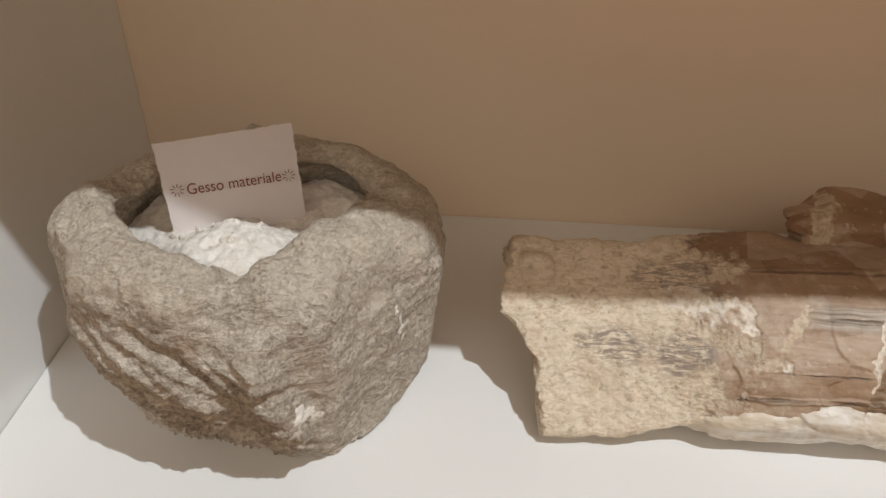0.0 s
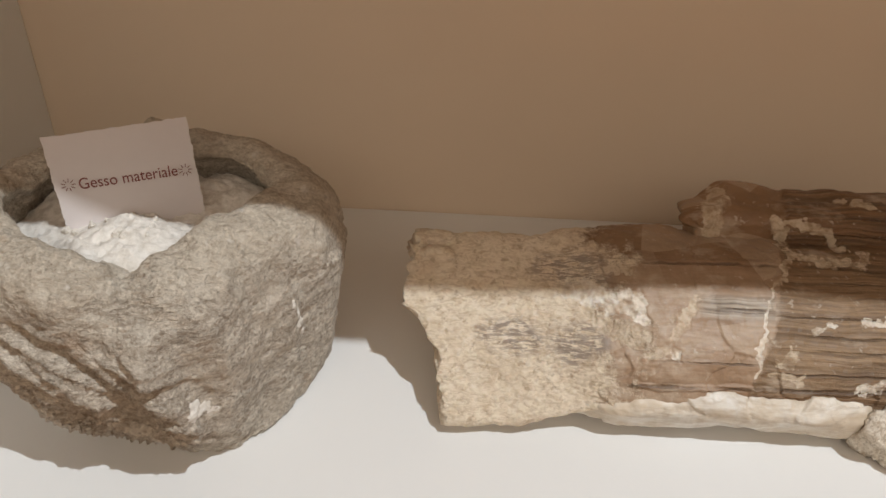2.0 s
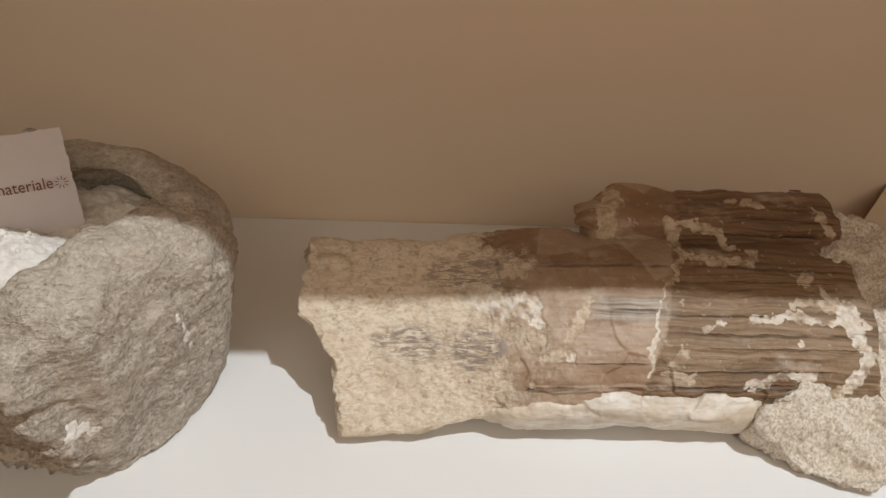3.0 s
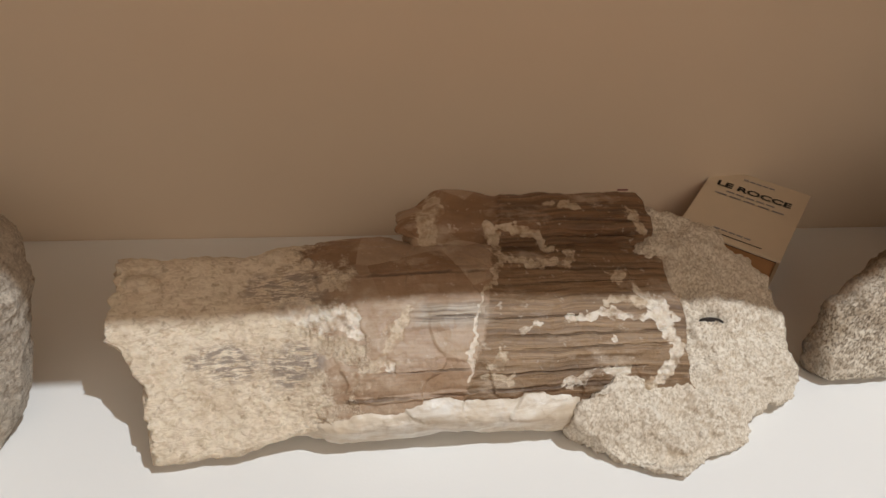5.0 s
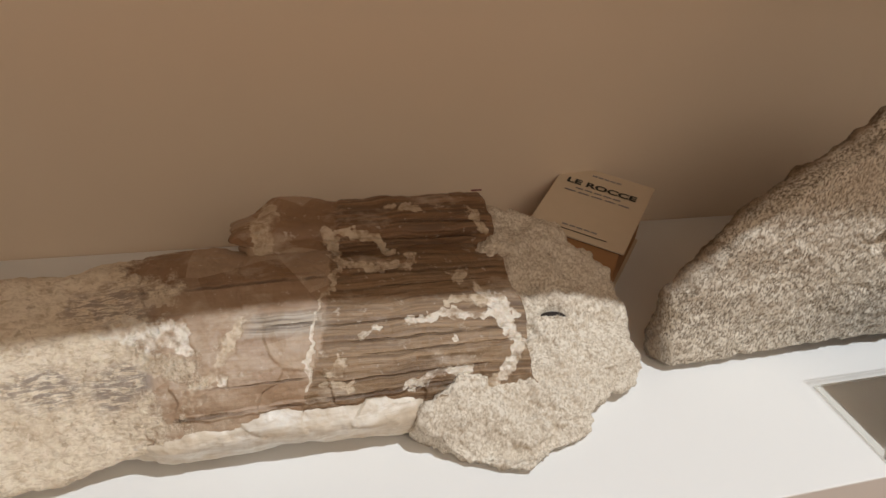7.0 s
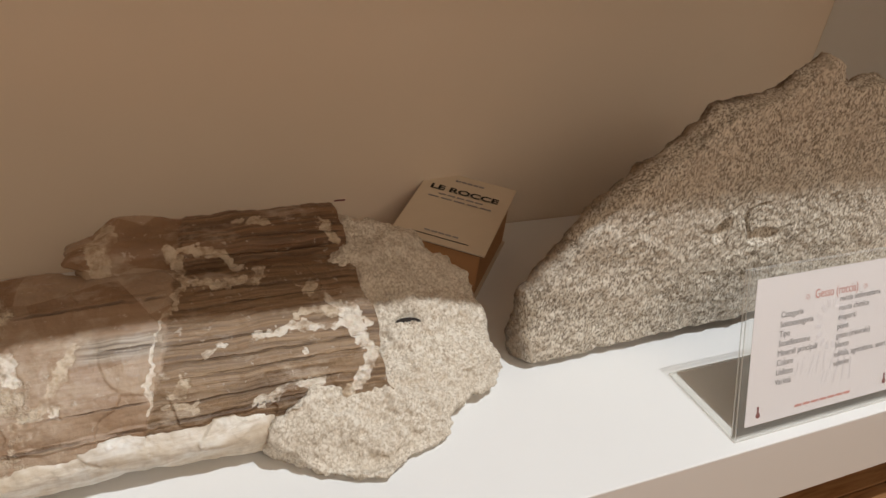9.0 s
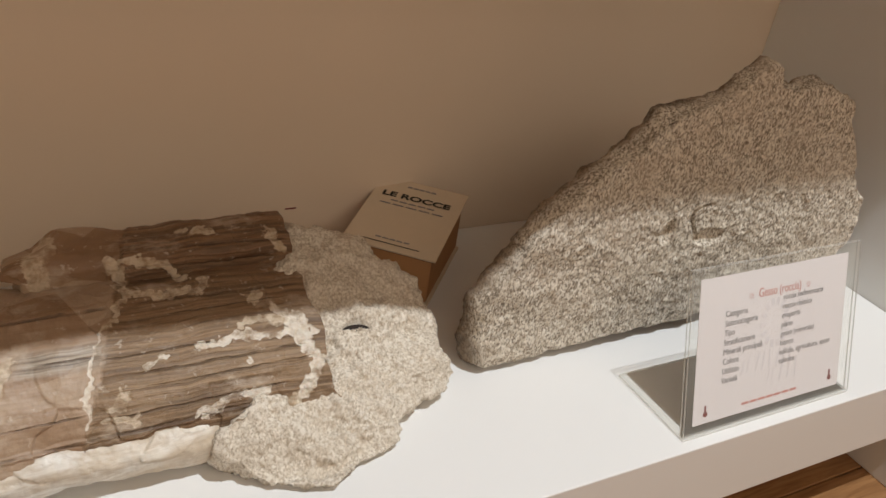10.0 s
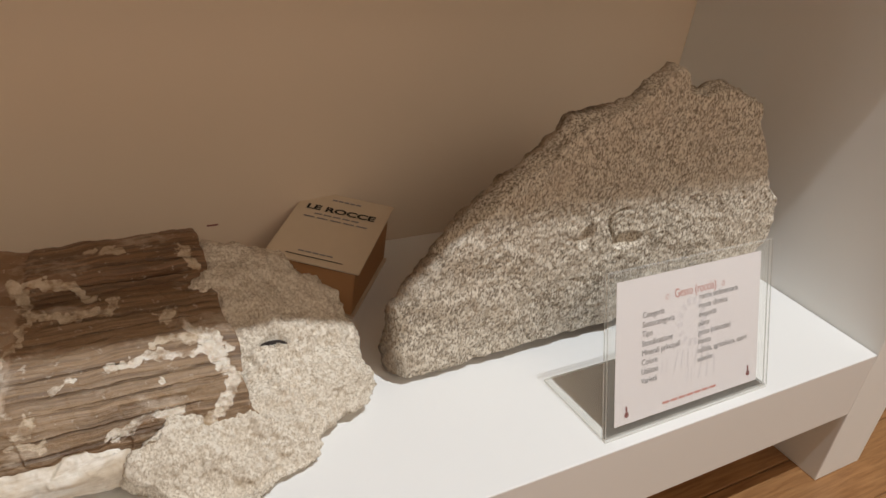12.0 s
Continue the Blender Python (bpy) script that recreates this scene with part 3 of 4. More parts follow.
def build_card():
    """Deckle-edged card stuck upright in the powder. x along the card, y up it."""
    left, right = Vector((-0.148, 0.508, 0.205)), Vector((-0.066, 0.543, 0.207))
    ob = new("name_card")
    along = (right - left).normalized()
    up = Vector((0.03, 0.16, 1.0))
    up = (up - along * up.dot(along)).normalized()
    ob.matrix_basis = Matrix.Translation(left) @ Matrix((along, up, along.cross(up))).transposed().to_4x4()
    tagged(ob, "small pinkish card with torn edges and dark red lettering", "card")
    w, h, n = (right - left).length, 0.075, 40
    verts, faces = [], []
    for z in (0.0, -0.0006):
        for j in range(n + 1):
            for i in range(n + 1):
                u, v = i / n, j / n
                ex = noise.noise((0.3, v * 24, 1.0)) * 0.0009
                ey = noise.noise((u * 24, 0.7, 3.0)) * 0.0011
                verts.append((u * w + ex * (1 if u in (0, 1) else 0), -v * h + ey * (1 if v == 0 else 0), z + 0.0008 * math.sin(u * 3.1)))
    m = n + 1
    for j in range(n):
        for i in range(n):
            a = j * m + i
            faces.append((a, a + m, a + m + 1, a + 1))
            b = a + m * m
            faces.append((b, b + 1, b + m + 1, b + m))
    for i in range(n):
        for a, b in ((i, i + 1), (n * m + i + 1, n * m + i), ((i + 1) * m, i * m), (i * m + n, (i + 1) * m + n)):
            faces.append((a, b, b + m * m, a + m * m))
    part("paper", mesh_of(verts, faces, False), CARD, ob)
    letters("Gesso materiale", 0.0112, DARKRED, ob, pose(w * 0.51, -0.0385, 0.0012, 0, 0, -1.5), "CENTER", 0.85)
    for x, y in ((0.0085, -0.0335), (w - 0.0075, -0.0365)):
        rays(ob, pose(x, y, 0.0010), 0.0045, DARKRED)


# ---- gypsum crystal block ----
PROFILE = [(0.600, 0.026), (0.520, 0.028), (0.488, 0.031), (0.473, 0.036), (0.475, 0.048), (0.483, 0.065), (0.503, 0.084),
           (0.535, 0.098), (0.566, 0.106), (0.592, 0.104), (0.610, 0.094), (0.624, 0.066), (0.626, 0.035), (0.600, 0.026)]


PROFILE_END = [(0.550, 0.008), (0.510, 0.005), (0.478, 0.004), (0.463, 0.013), (0.474, 0.030), (0.490, 0.047), (0.510, 0.062),
               (0.530, 0.077), (0.550, 0.092), (0.567, 0.104), (0.578, 0.098), (0.584, 0.060), (0.576, 0.020), (0.550, 0.008)]


def tube(section, nu, nv, rough):
    """A closed skin along x: section(t, u) gives a point; the ends are closed to their middles."""
    verts, faces = [], []
    for j in range(nv):
        for i in range(nu):
            verts.append(section(j / (nv - 1), i / nu))
    for j in range(nv - 1):
        for i in range(nu):
            k = (i + 1) % nu
            faces.append((j * nu + i, j * nu + k, (j + 1) * nu + k, (j + 1) * nu + i))
    rings = 14
    for j, turn in ((0, 1), (nv - 1, -1)):
        ring = [Vector(verts[j * nu + i]) for i in range(nu)]
        mid = sum(ring, Vector()) / nu
        last = list(range(j * nu, j * nu + nu))
        for r in range(1, rings):
            now = []
            for i in range(nu):
                verts.append(tuple(ring[i].lerp(mid, r / rings)))
                now.append(len(verts) - 1)
            for i in range(nu):
                k = (i + 1) % nu
                quad = (last[i], now[i], now[k], last[k])
                faces.append(quad if turn > 0 else quad[::-1])
            last = now
        faces.append(tuple(last) if turn < 0 else tuple(last[::-1]))
    me = mesh_of(verts, faces)
    return displaced(me, rough)


def shifted(me, base):
    for v in me.vertices:
        v.co -= Vector(base)
    return me


END_CUT = [(0.0, 0.117), (0.028, 0.113), (0.052, 0.106), (0.064, 0.094), (0.072, 0.079), (0.080, 0.077), (0.092, 0.084), (0.110, 0.092)]


def block_section(t, u):
    y0, z0 = smooth_steps(PROFILE_END, u)
    start = np.interp(z0, [r[0] for r in END_CUT], [r[1] for r in END_CUT]) + 0.005 * noise.noise((y0 * 90, z0 * 90, 2.5)) + 0.003 * noise.noise((y0 * 260, z0 * 260, 2.5)) + 0.10 * max(0.0, y0 - 0.55)
    finish = 0.508 + 0.010 * noise.noise((y0 * 40, z0 * 40, 0.5)) + 0.25 * max(0.0, 0.06 - z0) * 0.4
    x = start + (finish - start) * t
    k = min(1.0, max(0.0, (x - 0.15) / 0.13))
    k = k * k * (3 - 2 * k)
    y1, z1 = smooth_steps(PROFILE, u)
    y, z = y0 + (y1 - y0) * k, z0 + (z1 - z0) * k
    z *= 1.0 + 0.03 * math.sin(9 * x) * k
    return (x, y + 0.004 * math.sin(11 * x + 1.0) * k, z)


def block_rough(p):
    crust = 1 - min(1.0, max(0.0, (p.x - 0.19) / 0.06))
    x, level = p.x - 0.35, 0.6 * (p.y - 0.54) + 0.8 * p.z
    past = min(1.0, max(0.0, (x - 0.33 * level + 0.020) / 0.003))
    # thin layers that stand back and forth, much stronger past the cross crack
    w = level + 0.010 * noise.noise((p.x * 9, p.y * 5, 0.2))
    layer = noise.noise((p.x * 6, w * 170, 0.5 + p.y * 4)) * 2.6 + 0.8 * noise.noise((p.x * 16, w * 420, 3.5))
    steps = (0.7 * math.floor(layer) + 0.3 * layer) * (0.0002 + 0.0002 * past) * (1 - crust)
    warp = 0.5 * noise.noise(p * 40)
    plates = noise.cell(Vector((p.x * 17 + warp, w * 42 + 0.4 * warp, 0.5))) * 0.0014 * (1 - crust)
    # the banded part stands a little higher
    d = 0.0012 * past * (1 - crust)
    jag = 0.0018 * noise.noise(p * 70)
    thin = 0.7 if x < 0.0 else 0.35
    for at, slope, x0, x1, half, deep in PARTINGS:
        if x0 - 0.006 < x < x1 + 0.006:
            off = abs(level + jag - at - slope * x) / (half + 0.0004)
            if off < 1.6:
                d -= thin * deep * (1 - off / 1.6) * min(1.0, (x - x0 + 0.006) / 0.012, (x1 + 0.006 - x) / 0.012)
    # chipped hollow at the top of the broken end
    d -= 0.010 * max(0.0, 1 - ((p.x - 0.104) / 0.014) ** 2 - ((level - 0.086) / 0.007) ** 2) * (p.x < 0.13)
    return d + steps + plates + fbm(p, 26, 3) * (0.0024 + 0.0010 * crust) + fbm(p, 170, 3) * (0.0005 + 0.0005 * crust)


def plate(outline, front, back, rings, count, rough):
    """A slab from a closed outline in a plane (a, b): front(a, b, e) and back(a, b, e) give points, e runs from 0 in the middle to 1 at the rim."""
    n = len(outline)
    mid = (sum(p[0] for p in outline) / n, sum(p[1] for p in outline) / n)
    closed = list(outline) + [outline[0]]
    steps = [math.dist(a, b) for a, b in zip(closed, closed[1:])]
    total = sum(steps)
    rim = []
    for k in range(count):
        d, i = total * k / count, 0
        while d > steps[i]:
            d -= steps[i]
            i += 1
        u = d / steps[i]
        rim.append((closed[i][0] * (1 - u) + closed[i + 1][0] * u, closed[i][1] * (1 - u) + closed[i + 1][1] * u))
    verts, faces = [], []

    def sheet(fn, flip):
        first = len(verts)
        for r in range(rings + 1):
            e = 1 - r / rings
            for a, b in rim:
                f = max(e, 1e-3)
                verts.append(fn(mid[0] + (a - mid[0]) * f, mid[1] + (b - mid[1]) * f, e))
        for r in range(rings):
            for i in range(count):
                k = (i + 1) % count
                q = (first + r * count + i, first + r * count + k, first + (r + 1) * count + k, first + (r + 1) * count + i)
                faces.append(q[::-1] if flip else q)
        return first

    f0 = sheet(front, False)
    b0 = sheet(back, True)
    walls = 10
    last = [f0 + i for i in range(count)]
    for w in range(1, walls + 1):
        if w == walls:
            now = [b0 + i for i in range(count)]
        else:
            now = []
            for i in range(count):
                verts.append(tuple(Vector(verts[f0 + i]).lerp(Vector(verts[b0 + i]), w / walls)))
                now.append(len(verts) - 1)
        for i in range(count):
            k = (i + 1) % count
            faces.append((last[k], last[i], now[i], now[k]))
        last = now
    me = mesh_of(verts, faces)
    return displaced(me, rough)


MATRIX_EDGE = [(0.505, 0.640), (0.545, 0.632), (0.585, 0.612), (0.612, 0.590), (0.622, 0.560), (0.627, 0.538), (0.622, 0.522), (0.634, 0.500), (0.614, 0.484),
               (0.590, 0.478), (0.572, 0.466), (0.550, 0.442), (0.518, 0.434), (0.492, 0.418), (0.472, 0.424), (0.440, 0.440), (0.411, 0.459), (0.452, 0.490), (0.480, 0.520), (0.490, 0.590)]


def matrix_top(x, y, e):
    z = 0.010 + 0.67 * (y - 0.428) if y < 0.575 else 0.108 + 0.12 * (y - 0.575)
    z += 0.020 * max(0.0, 1 - math.hypot((x - 0.428) / 0.06, (y - 0.468) / 0.04))
    z -= 0.36 * max(0.0, x - 0.55) + 0.012 * max(0.0, e - 0.8) / 0.2
    return (x, y, max(z, 0.008))


def matrix_under(x, y, e):
    z = matrix_top(x, y, 0)[2]
    return (x + 0.010 * (0.54 - x), y + 0.012, max(0.0, min(0.002 + 0.2 * max(0.0, y - 0.47), z - 0.03)))


def lump(me_tree, middle, out, size, thick, seed, stretch=1.0):
    """A small crust that follows the surface below it, laid on from the side out."""
    out = Vector(out).normalized()
    side = Vector((1, 0, 0)) if abs(out.x) < 0.8 else Vector((0, 1, 0))
    side = (side - out * side.dot(out)).normalized()
    other = out.cross(side)
    verts, faces = [], []
    rings, count = 9, 64
    for r in range(rings + 1):
        e = r / rings
        for i in range(count):
            a = 2 * math.pi * i / count
            k = size * e * (0.72 + 0.5 * noise.noise((math.cos(a) * 1.1, math.sin(a) * 1.1, seed)) + 0.16 * noise.noise((math.cos(a) * 3.0, math.sin(a) * 3.0, seed)) + 0.16 * noise.noise((math.cos(a) * 9, math.sin(a) * 9, seed)))
            q = Vector(middle) + side * (stretch * k * math.cos(a)) + other * (k * math.sin(a))
            hit = me_tree.ray_cast(q + out * 0.2, -out)
            place = hit[0] if hit[0] else q
            normal = hit[1] if hit[0] else out
            if normal.dot(out) < 0:
                normal = -normal
            rise = thick * (1 - e ** 3) * (0.45 + 0.6 * noise.noise(q * 140 + Vector((0, 0, seed))) + 0.4 * noise.noise(q * 420)) - 0.0006 * (e > 0.99)
            verts.append(tuple(place + normal * rise))
    for r in range(rings):
        for i in range(count):
            k = (i + 1) % count
            faces.append((r * count + i, (r + 1) * count + i, (r + 1) * count + k, r * count + k))
    return mesh_of(verts, faces)


def tree_of(meshes):
    points, polys = [], []
    for me in meshes:
        n = len(points)
        points += [v.co[:] for v in me.vertices]
        polys += [[n + i for i in p.vertices] for p in me.polygons]
    return BVHTree.FromPolygons(points, polys)


# Crusts and veins on the block: a path of x, level, x, level ..., half width, thickness
CREAM_SEAMS = [((0.012, 0.128, 0.020, 0.112, 0.021, 0.100), 0.0050, 0.0024), ((0.019, 0.101, 0.009, 0.085, -0.001, 0.072), 0.0024, 0.0016), ((0.022, 0.123, 0.041, 0.121, 0.060, 0.111, 0.070, 0.105), 0.0034, 0.0020),
               ((0.020, 0.104, 0.034, 0.096, 0.049, 0.093, 0.065, 0.096), 0.0042, 0.0026), ((0.070, 0.093, 0.077, 0.096, 0.083, 0.103), 0.0048, 0.0034), ((0.072, 0.144, 0.092, 0.141), 0.0045, 0.0024),
               ((-0.122, 0.082, -0.106, 0.080), 0.0040, 0.0016), ((0.108, 0.083, 0.116, 0.083), 0.0048, 0.0018), ((0.130, 0.000, 0.118, -0.008, 0.124, -0.018), 0.0060, 0.0024), ((0.146, 0.120, 0.141, 0.135), 0.0065, 0.0024),
               ((0.002, 0.024, 0.006, 0.023), 0.0055, 0.0014), ((-0.004, 0.012, 0.016, 0.009), 0.0040, 0.0012), ((0.096, 0.062, 0.130, 0.063), 0.0040, 0.0010), ((-0.136, 0.050, -0.116, 0.038, -0.098, 0.031), 0.0060, 0.0024),
               ((-0.058, 0.060, -0.073, 0.044, -0.082, 0.029, -0.094, 0.017, -0.101, 0.006), 0.0036, 0.0018), ((-0.099, 0.013, -0.090, 0.010), 0.0050, 0.0022), ((-0.026, 0.147, -0.038, 0.130, -0.034, 0.112), 0.0060, 0.0014)]
WHITE_SEAMS = [((-0.001, 0.072, -0.006, 0.061, -0.012, 0.041, -0.016, 0.024, -0.019, 0.006), 0.0017, 0.0014), ((0.128, 0.070, 0.136, 0.056, 0.146, 0.042, 0.150, 0.027, 0.142, 0.011, 0.131, 0.000), 0.0060, 0.0026),
               ((0.140, 0.062, 0.152, 0.048), 0.0050, 0.0020), ((0.066, 0.052, 0.090, 0.055, 0.106, 0.052, 0.136, 0.049), 0.0036, 0.0016), ((0.060, 0.004, 0.077, 0.007, 0.094, 0.010, 0.110, 0.011), 0.0038, 0.0016),
               ((0.024, 0.047, 0.038, 0.048), 0.0022, 0.0012), ((0.098, 0.034, 0.099, 0.032), 0.0030, 0.0014), ((-0.146, 0.064, -0.127, 0.061, -0.112, 0.055, -0.096, 0.046), 0.0085, 0.0030), ((-0.104, 0.060, -0.096, 0.046), 0.0080, 0.0028),
               ((-0.078, 0.025, -0.072, 0.022), 0.0040, 0.0028)]


def lay_crust(me):
    """Raise the crusts on a skin of the block, and mark where they lie."""
    n = len(me.vertices)
    co, nor = np.empty(n * 3), np.empty(n * 3)
    me.vertices.foreach_get("co", co)
    me.vertices.foreach_get("normal", nor)
    co, nor = co.reshape(n, 3), nor.reshape(n, 3)
    wob = np.array([noise.noise_vector(Vector(p) * 60)[:2] for p in co]) * 0.0060 + np.array([noise.noise_vector(Vector(p) * 240)[:2] for p in co]) * 0.0036
    grain = np.array([noise.noise(Vector(p) * 330) for p in co])
    q = np.stack((co[:, 0] - 0.35, 0.6 * (co[:, 1] - 0.54) + 0.8 * co[:, 2]), 1) + wob
    lift = np.zeros(n)
    for name, seams in (("cream_crust", CREAM_SEAMS), ("white_crust", WHITE_SEAMS)):
        mark = np.zeros(n)
        for path, half, thick in seams:
            pts = np.array(path).reshape(-1, 2)
            for a, b in zip(pts, pts[1:]):
                u = np.clip(((q - a) @ (b - a)) / ((b - a) @ (b - a)), 0, 1)
                d = np.linalg.norm(q - a - u[:, None] * (b - a), axis=1) / (0.85 * half)
                near = np.clip(1.5 - d, 0, 1)
                mark = np.maximum(mark, near)
                lift = np.maximum(lift, np.clip(2.2 * (near - 0.3), 0, 1) * thick * (0.42 + 0.5 * grain))
        layer = me.attributes.new(name, "FLOAT", "POINT")
        layer.data.foreach_set("value", mark)
    me.vertices.foreach_set("co", (co + nor * lift[:, None]).ravel())
    me.update()
    return me


def build_crystal():
    base = (0.35, 0.54, TOP)
    ob = thing("gypsum_rock", base, "long block of layered brown gypsum with a sandy crust", "rock")
    body = lay_crust(tube(block_section, 330, 500, block_rough))

    def ledge(t, u):
        a = 2 * math.pi * u
        c, s = math.cos(a), math.sin(a)
        k = min(1.0, 0.25 + t / 0.06)
        y = 0.612 + 0.027 * k * (abs(c) ** 0.5) * (1 if c > 0 else -1)
        z = 0.105 + (0.0175 + 0.008 * max(0.0, 1 - t / 0.35)) * k * (abs(s) ** 0.5) * (1 if s > 0 else -1)
        # broken end: a low tooth in front, the upper layers set back
        tooth = 0.012 * max(0.0, 1 - ((z - 0.118) / 0.006) ** 2) * (y < 0.612)
        back = 0.016 * max(0.0, (z - 0.122) / 0.008) + 0.006 * noise.noise((y * 120, z * 160, 4.0)) - tooth
        first = 0.300 + 0.012 * (y - 0.60) / 0.03 + back
        return (first + (0.506 - first) * t, y, z)

    def base_top(x):
        return float(np.interp(x, (0.16, 0.20, 0.25, 0.31, 0.46), (0.020, 0.032, 0.043, 0.048, 0.047)))

    def base_layer(t, u):
        a = 2 * math.pi * u
        c, s = math.cos(a), math.sin(a)
        x = 0.163 + 0.300 * t
        h = base_top(x)
        k = min(1.0, t / 0.38 + 0.35, (1 - t) / 0.20 + 0.15) ** 0.6
        z = 0.003 + 0.5 * h + 0.5 * (h - 0.003) * (abs(s) ** 0.55) * (1 if s > 0 else -1)
        # the front leans out over a thin shadow gap and is broken in facets
        y = 0.522 + (0.050 * k + 0.010 * k * min(1.0, z / 0.03)) * (abs(c) ** 0.4) * (1 if c > 0 else -1)
        return (x, y, z)

    def layer_rough(p):
        warp = noise.noise(p * 30)
        facet = noise.cell(Vector((p.x * 30 + warp + p.z * 25, p.z * 55 + warp, 0.5))) * 0.0013
        return fbm(p, 30, 3) * 0.0026 + facet + noise.noise(Vector((p.x * 16, p.y * 40, p.z * 90))) * 0.0012 + fbm(p, 150, 3) * 0.0007

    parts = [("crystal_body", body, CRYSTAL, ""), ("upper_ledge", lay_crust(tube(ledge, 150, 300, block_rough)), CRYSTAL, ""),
             ("pale_base_layer", tube(base_layer, 130, 300, layer_rough), PALE, "milky white gypsum layer"),
             ("limestone_matrix", plate(MATRIX_EDGE, matrix_top, matrix_under, 90, 420, lambda p: fbm(p, 38, 4) * 0.006 + fbm(p, 190, 4) * 0.0022 + noise.noise(p * 420) * 0.0006), MATRIX, "grainy sand-coloured limestone")]
    # a slot under a lip in the limestone
    for v in parts[3][1].vertices:
        x, y, z = v.co
        if z > 0.03:
            bend = 0.003 * math.cos((x - 0.541) * 160)
            slit = ((x - 0.541) / 0.0130) ** 2 + ((y - 0.518 - bend) / 0.0040) ** 2
            lip = ((x - 0.545) / 0.020) ** 2 + ((y - 0.531 - bend) / 0.0095) ** 2
            v.co.z += 0.0065 * max(0.0, 1 - lip) - 0.030 * max(0.0, 1 - slit ** 4)
    parts[3][1].update()
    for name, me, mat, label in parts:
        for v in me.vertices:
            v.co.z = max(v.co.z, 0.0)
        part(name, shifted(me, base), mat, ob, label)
    # near-black ellipsoid sunk in the dent, standing for the slot's shade
    bm = bmesh.new()
    bmesh.ops.create_icosphere(bm, subdivisions=3, radius=1.0, matrix=Matrix.Diagonal((0.0125, 0.0050, 0.0062, 1)))
    part("slot", bm, DARK, ob, "near-black filler for the shade in the limestone slot", at=pose(0.541 - 0.35, 0.5200 - 0.54, 0.0665, 30, 0, -4))


# ---- triangular slab ----
SLAB_EDGE = [(0.658, 0.003), (0.648, 0.034), (0.653, 0.078), (0.690, 0.141), (0.740, 0.187), (0.785, 0.214), (0.811, 0.240), (0.846, 0.252), (0.880, 0.262), (0.918, 0.292),
             (0.932, 0.288), (0.944, 0.270), (0.972, 0.264), (0.998, 0.272), (1.030, 0.262), (1.060, 0.252), (1.066, 0.224), (1.094, 0.190), (1.112, 0.150), (1.140, 0.128), (1.146, 0.080),
             (1.120, 0.040), (1.060, 0.022), (0.900, 0.010), (0.780, 0.008), (0.700, 0.002)]


def build_slab():
    base = (0.88, 0.55, TOP)
    ob = thing("gypsum_slab", base, "pointed slab of speckled grey-beige granular gypsum rock", "rock")

    def front(x, z, e):
        y = 0.506 + 0.05 * max(0.0, z - 0.14) + 0.024 * (max(0.0, e - 0.965) / 0.035) * (1 if x < 0.86 else 0.7) * (1 - 0.75 * max(0.0, min(1.0, (0.05 - z) / 0.03)) * max(0.0, min(1.0, (x - 0.70) / 0.06)))
        return (x, y, z)

    def back(x, z, e):
        return (0.90 + (x - 0.90) * 0.84 + 0.02, 0.585 + 0.05 * max(0.0, z - 0.1) - 0.02 * e, z * 0.82 + 0.002)

    def rough(p):
        edge = fbm(p, 26, 4) * (0.003 + 0.004 * min(1.0, max(0.0, (p.y - 0.512) / 0.02)))
        return edge + fbm(p, 80, 4) * 0.0012 + noise.noise(Vector((p.x * 330, p.y * 330, p.z * 150))) * 0.0010

    me = plate(SLAB_EDGE, front, back, 170, 620, rough)
    # a chipped step, and a small hollow
    for v in me.vertices:
        x, y, z = v.co
        if y < 0.53:
            d = math.hypot((x - 0.848) / 0.011, (z - 0.128) / 0.014)
            v.co.y += 0.010 * max(0.0, 1 - d * d)
            # curved crack with a raised lip below it
            a = math.atan2(z - 0.137, x - 0.893)
            far = abs(math.hypot(x - 0.893, z - 0.137) - 0.017 - 0.002 * math.sin(3 * a))
            if a > 1.3 or a < -1.0:
                v.co.y += 0.006 * max(0.0, 1 - far / 0.0024)
            chip = math.hypot((x - 0.905) / 0.022, (z - 0.116) / 0.010)
            v.co.y += 0.007 * max(0.0, 1 - chip ** 4)
        v.co.z = max(v.co.z, 0.0)
    me.update()
    part("stone", shifted(me, base), SLAB, ob)


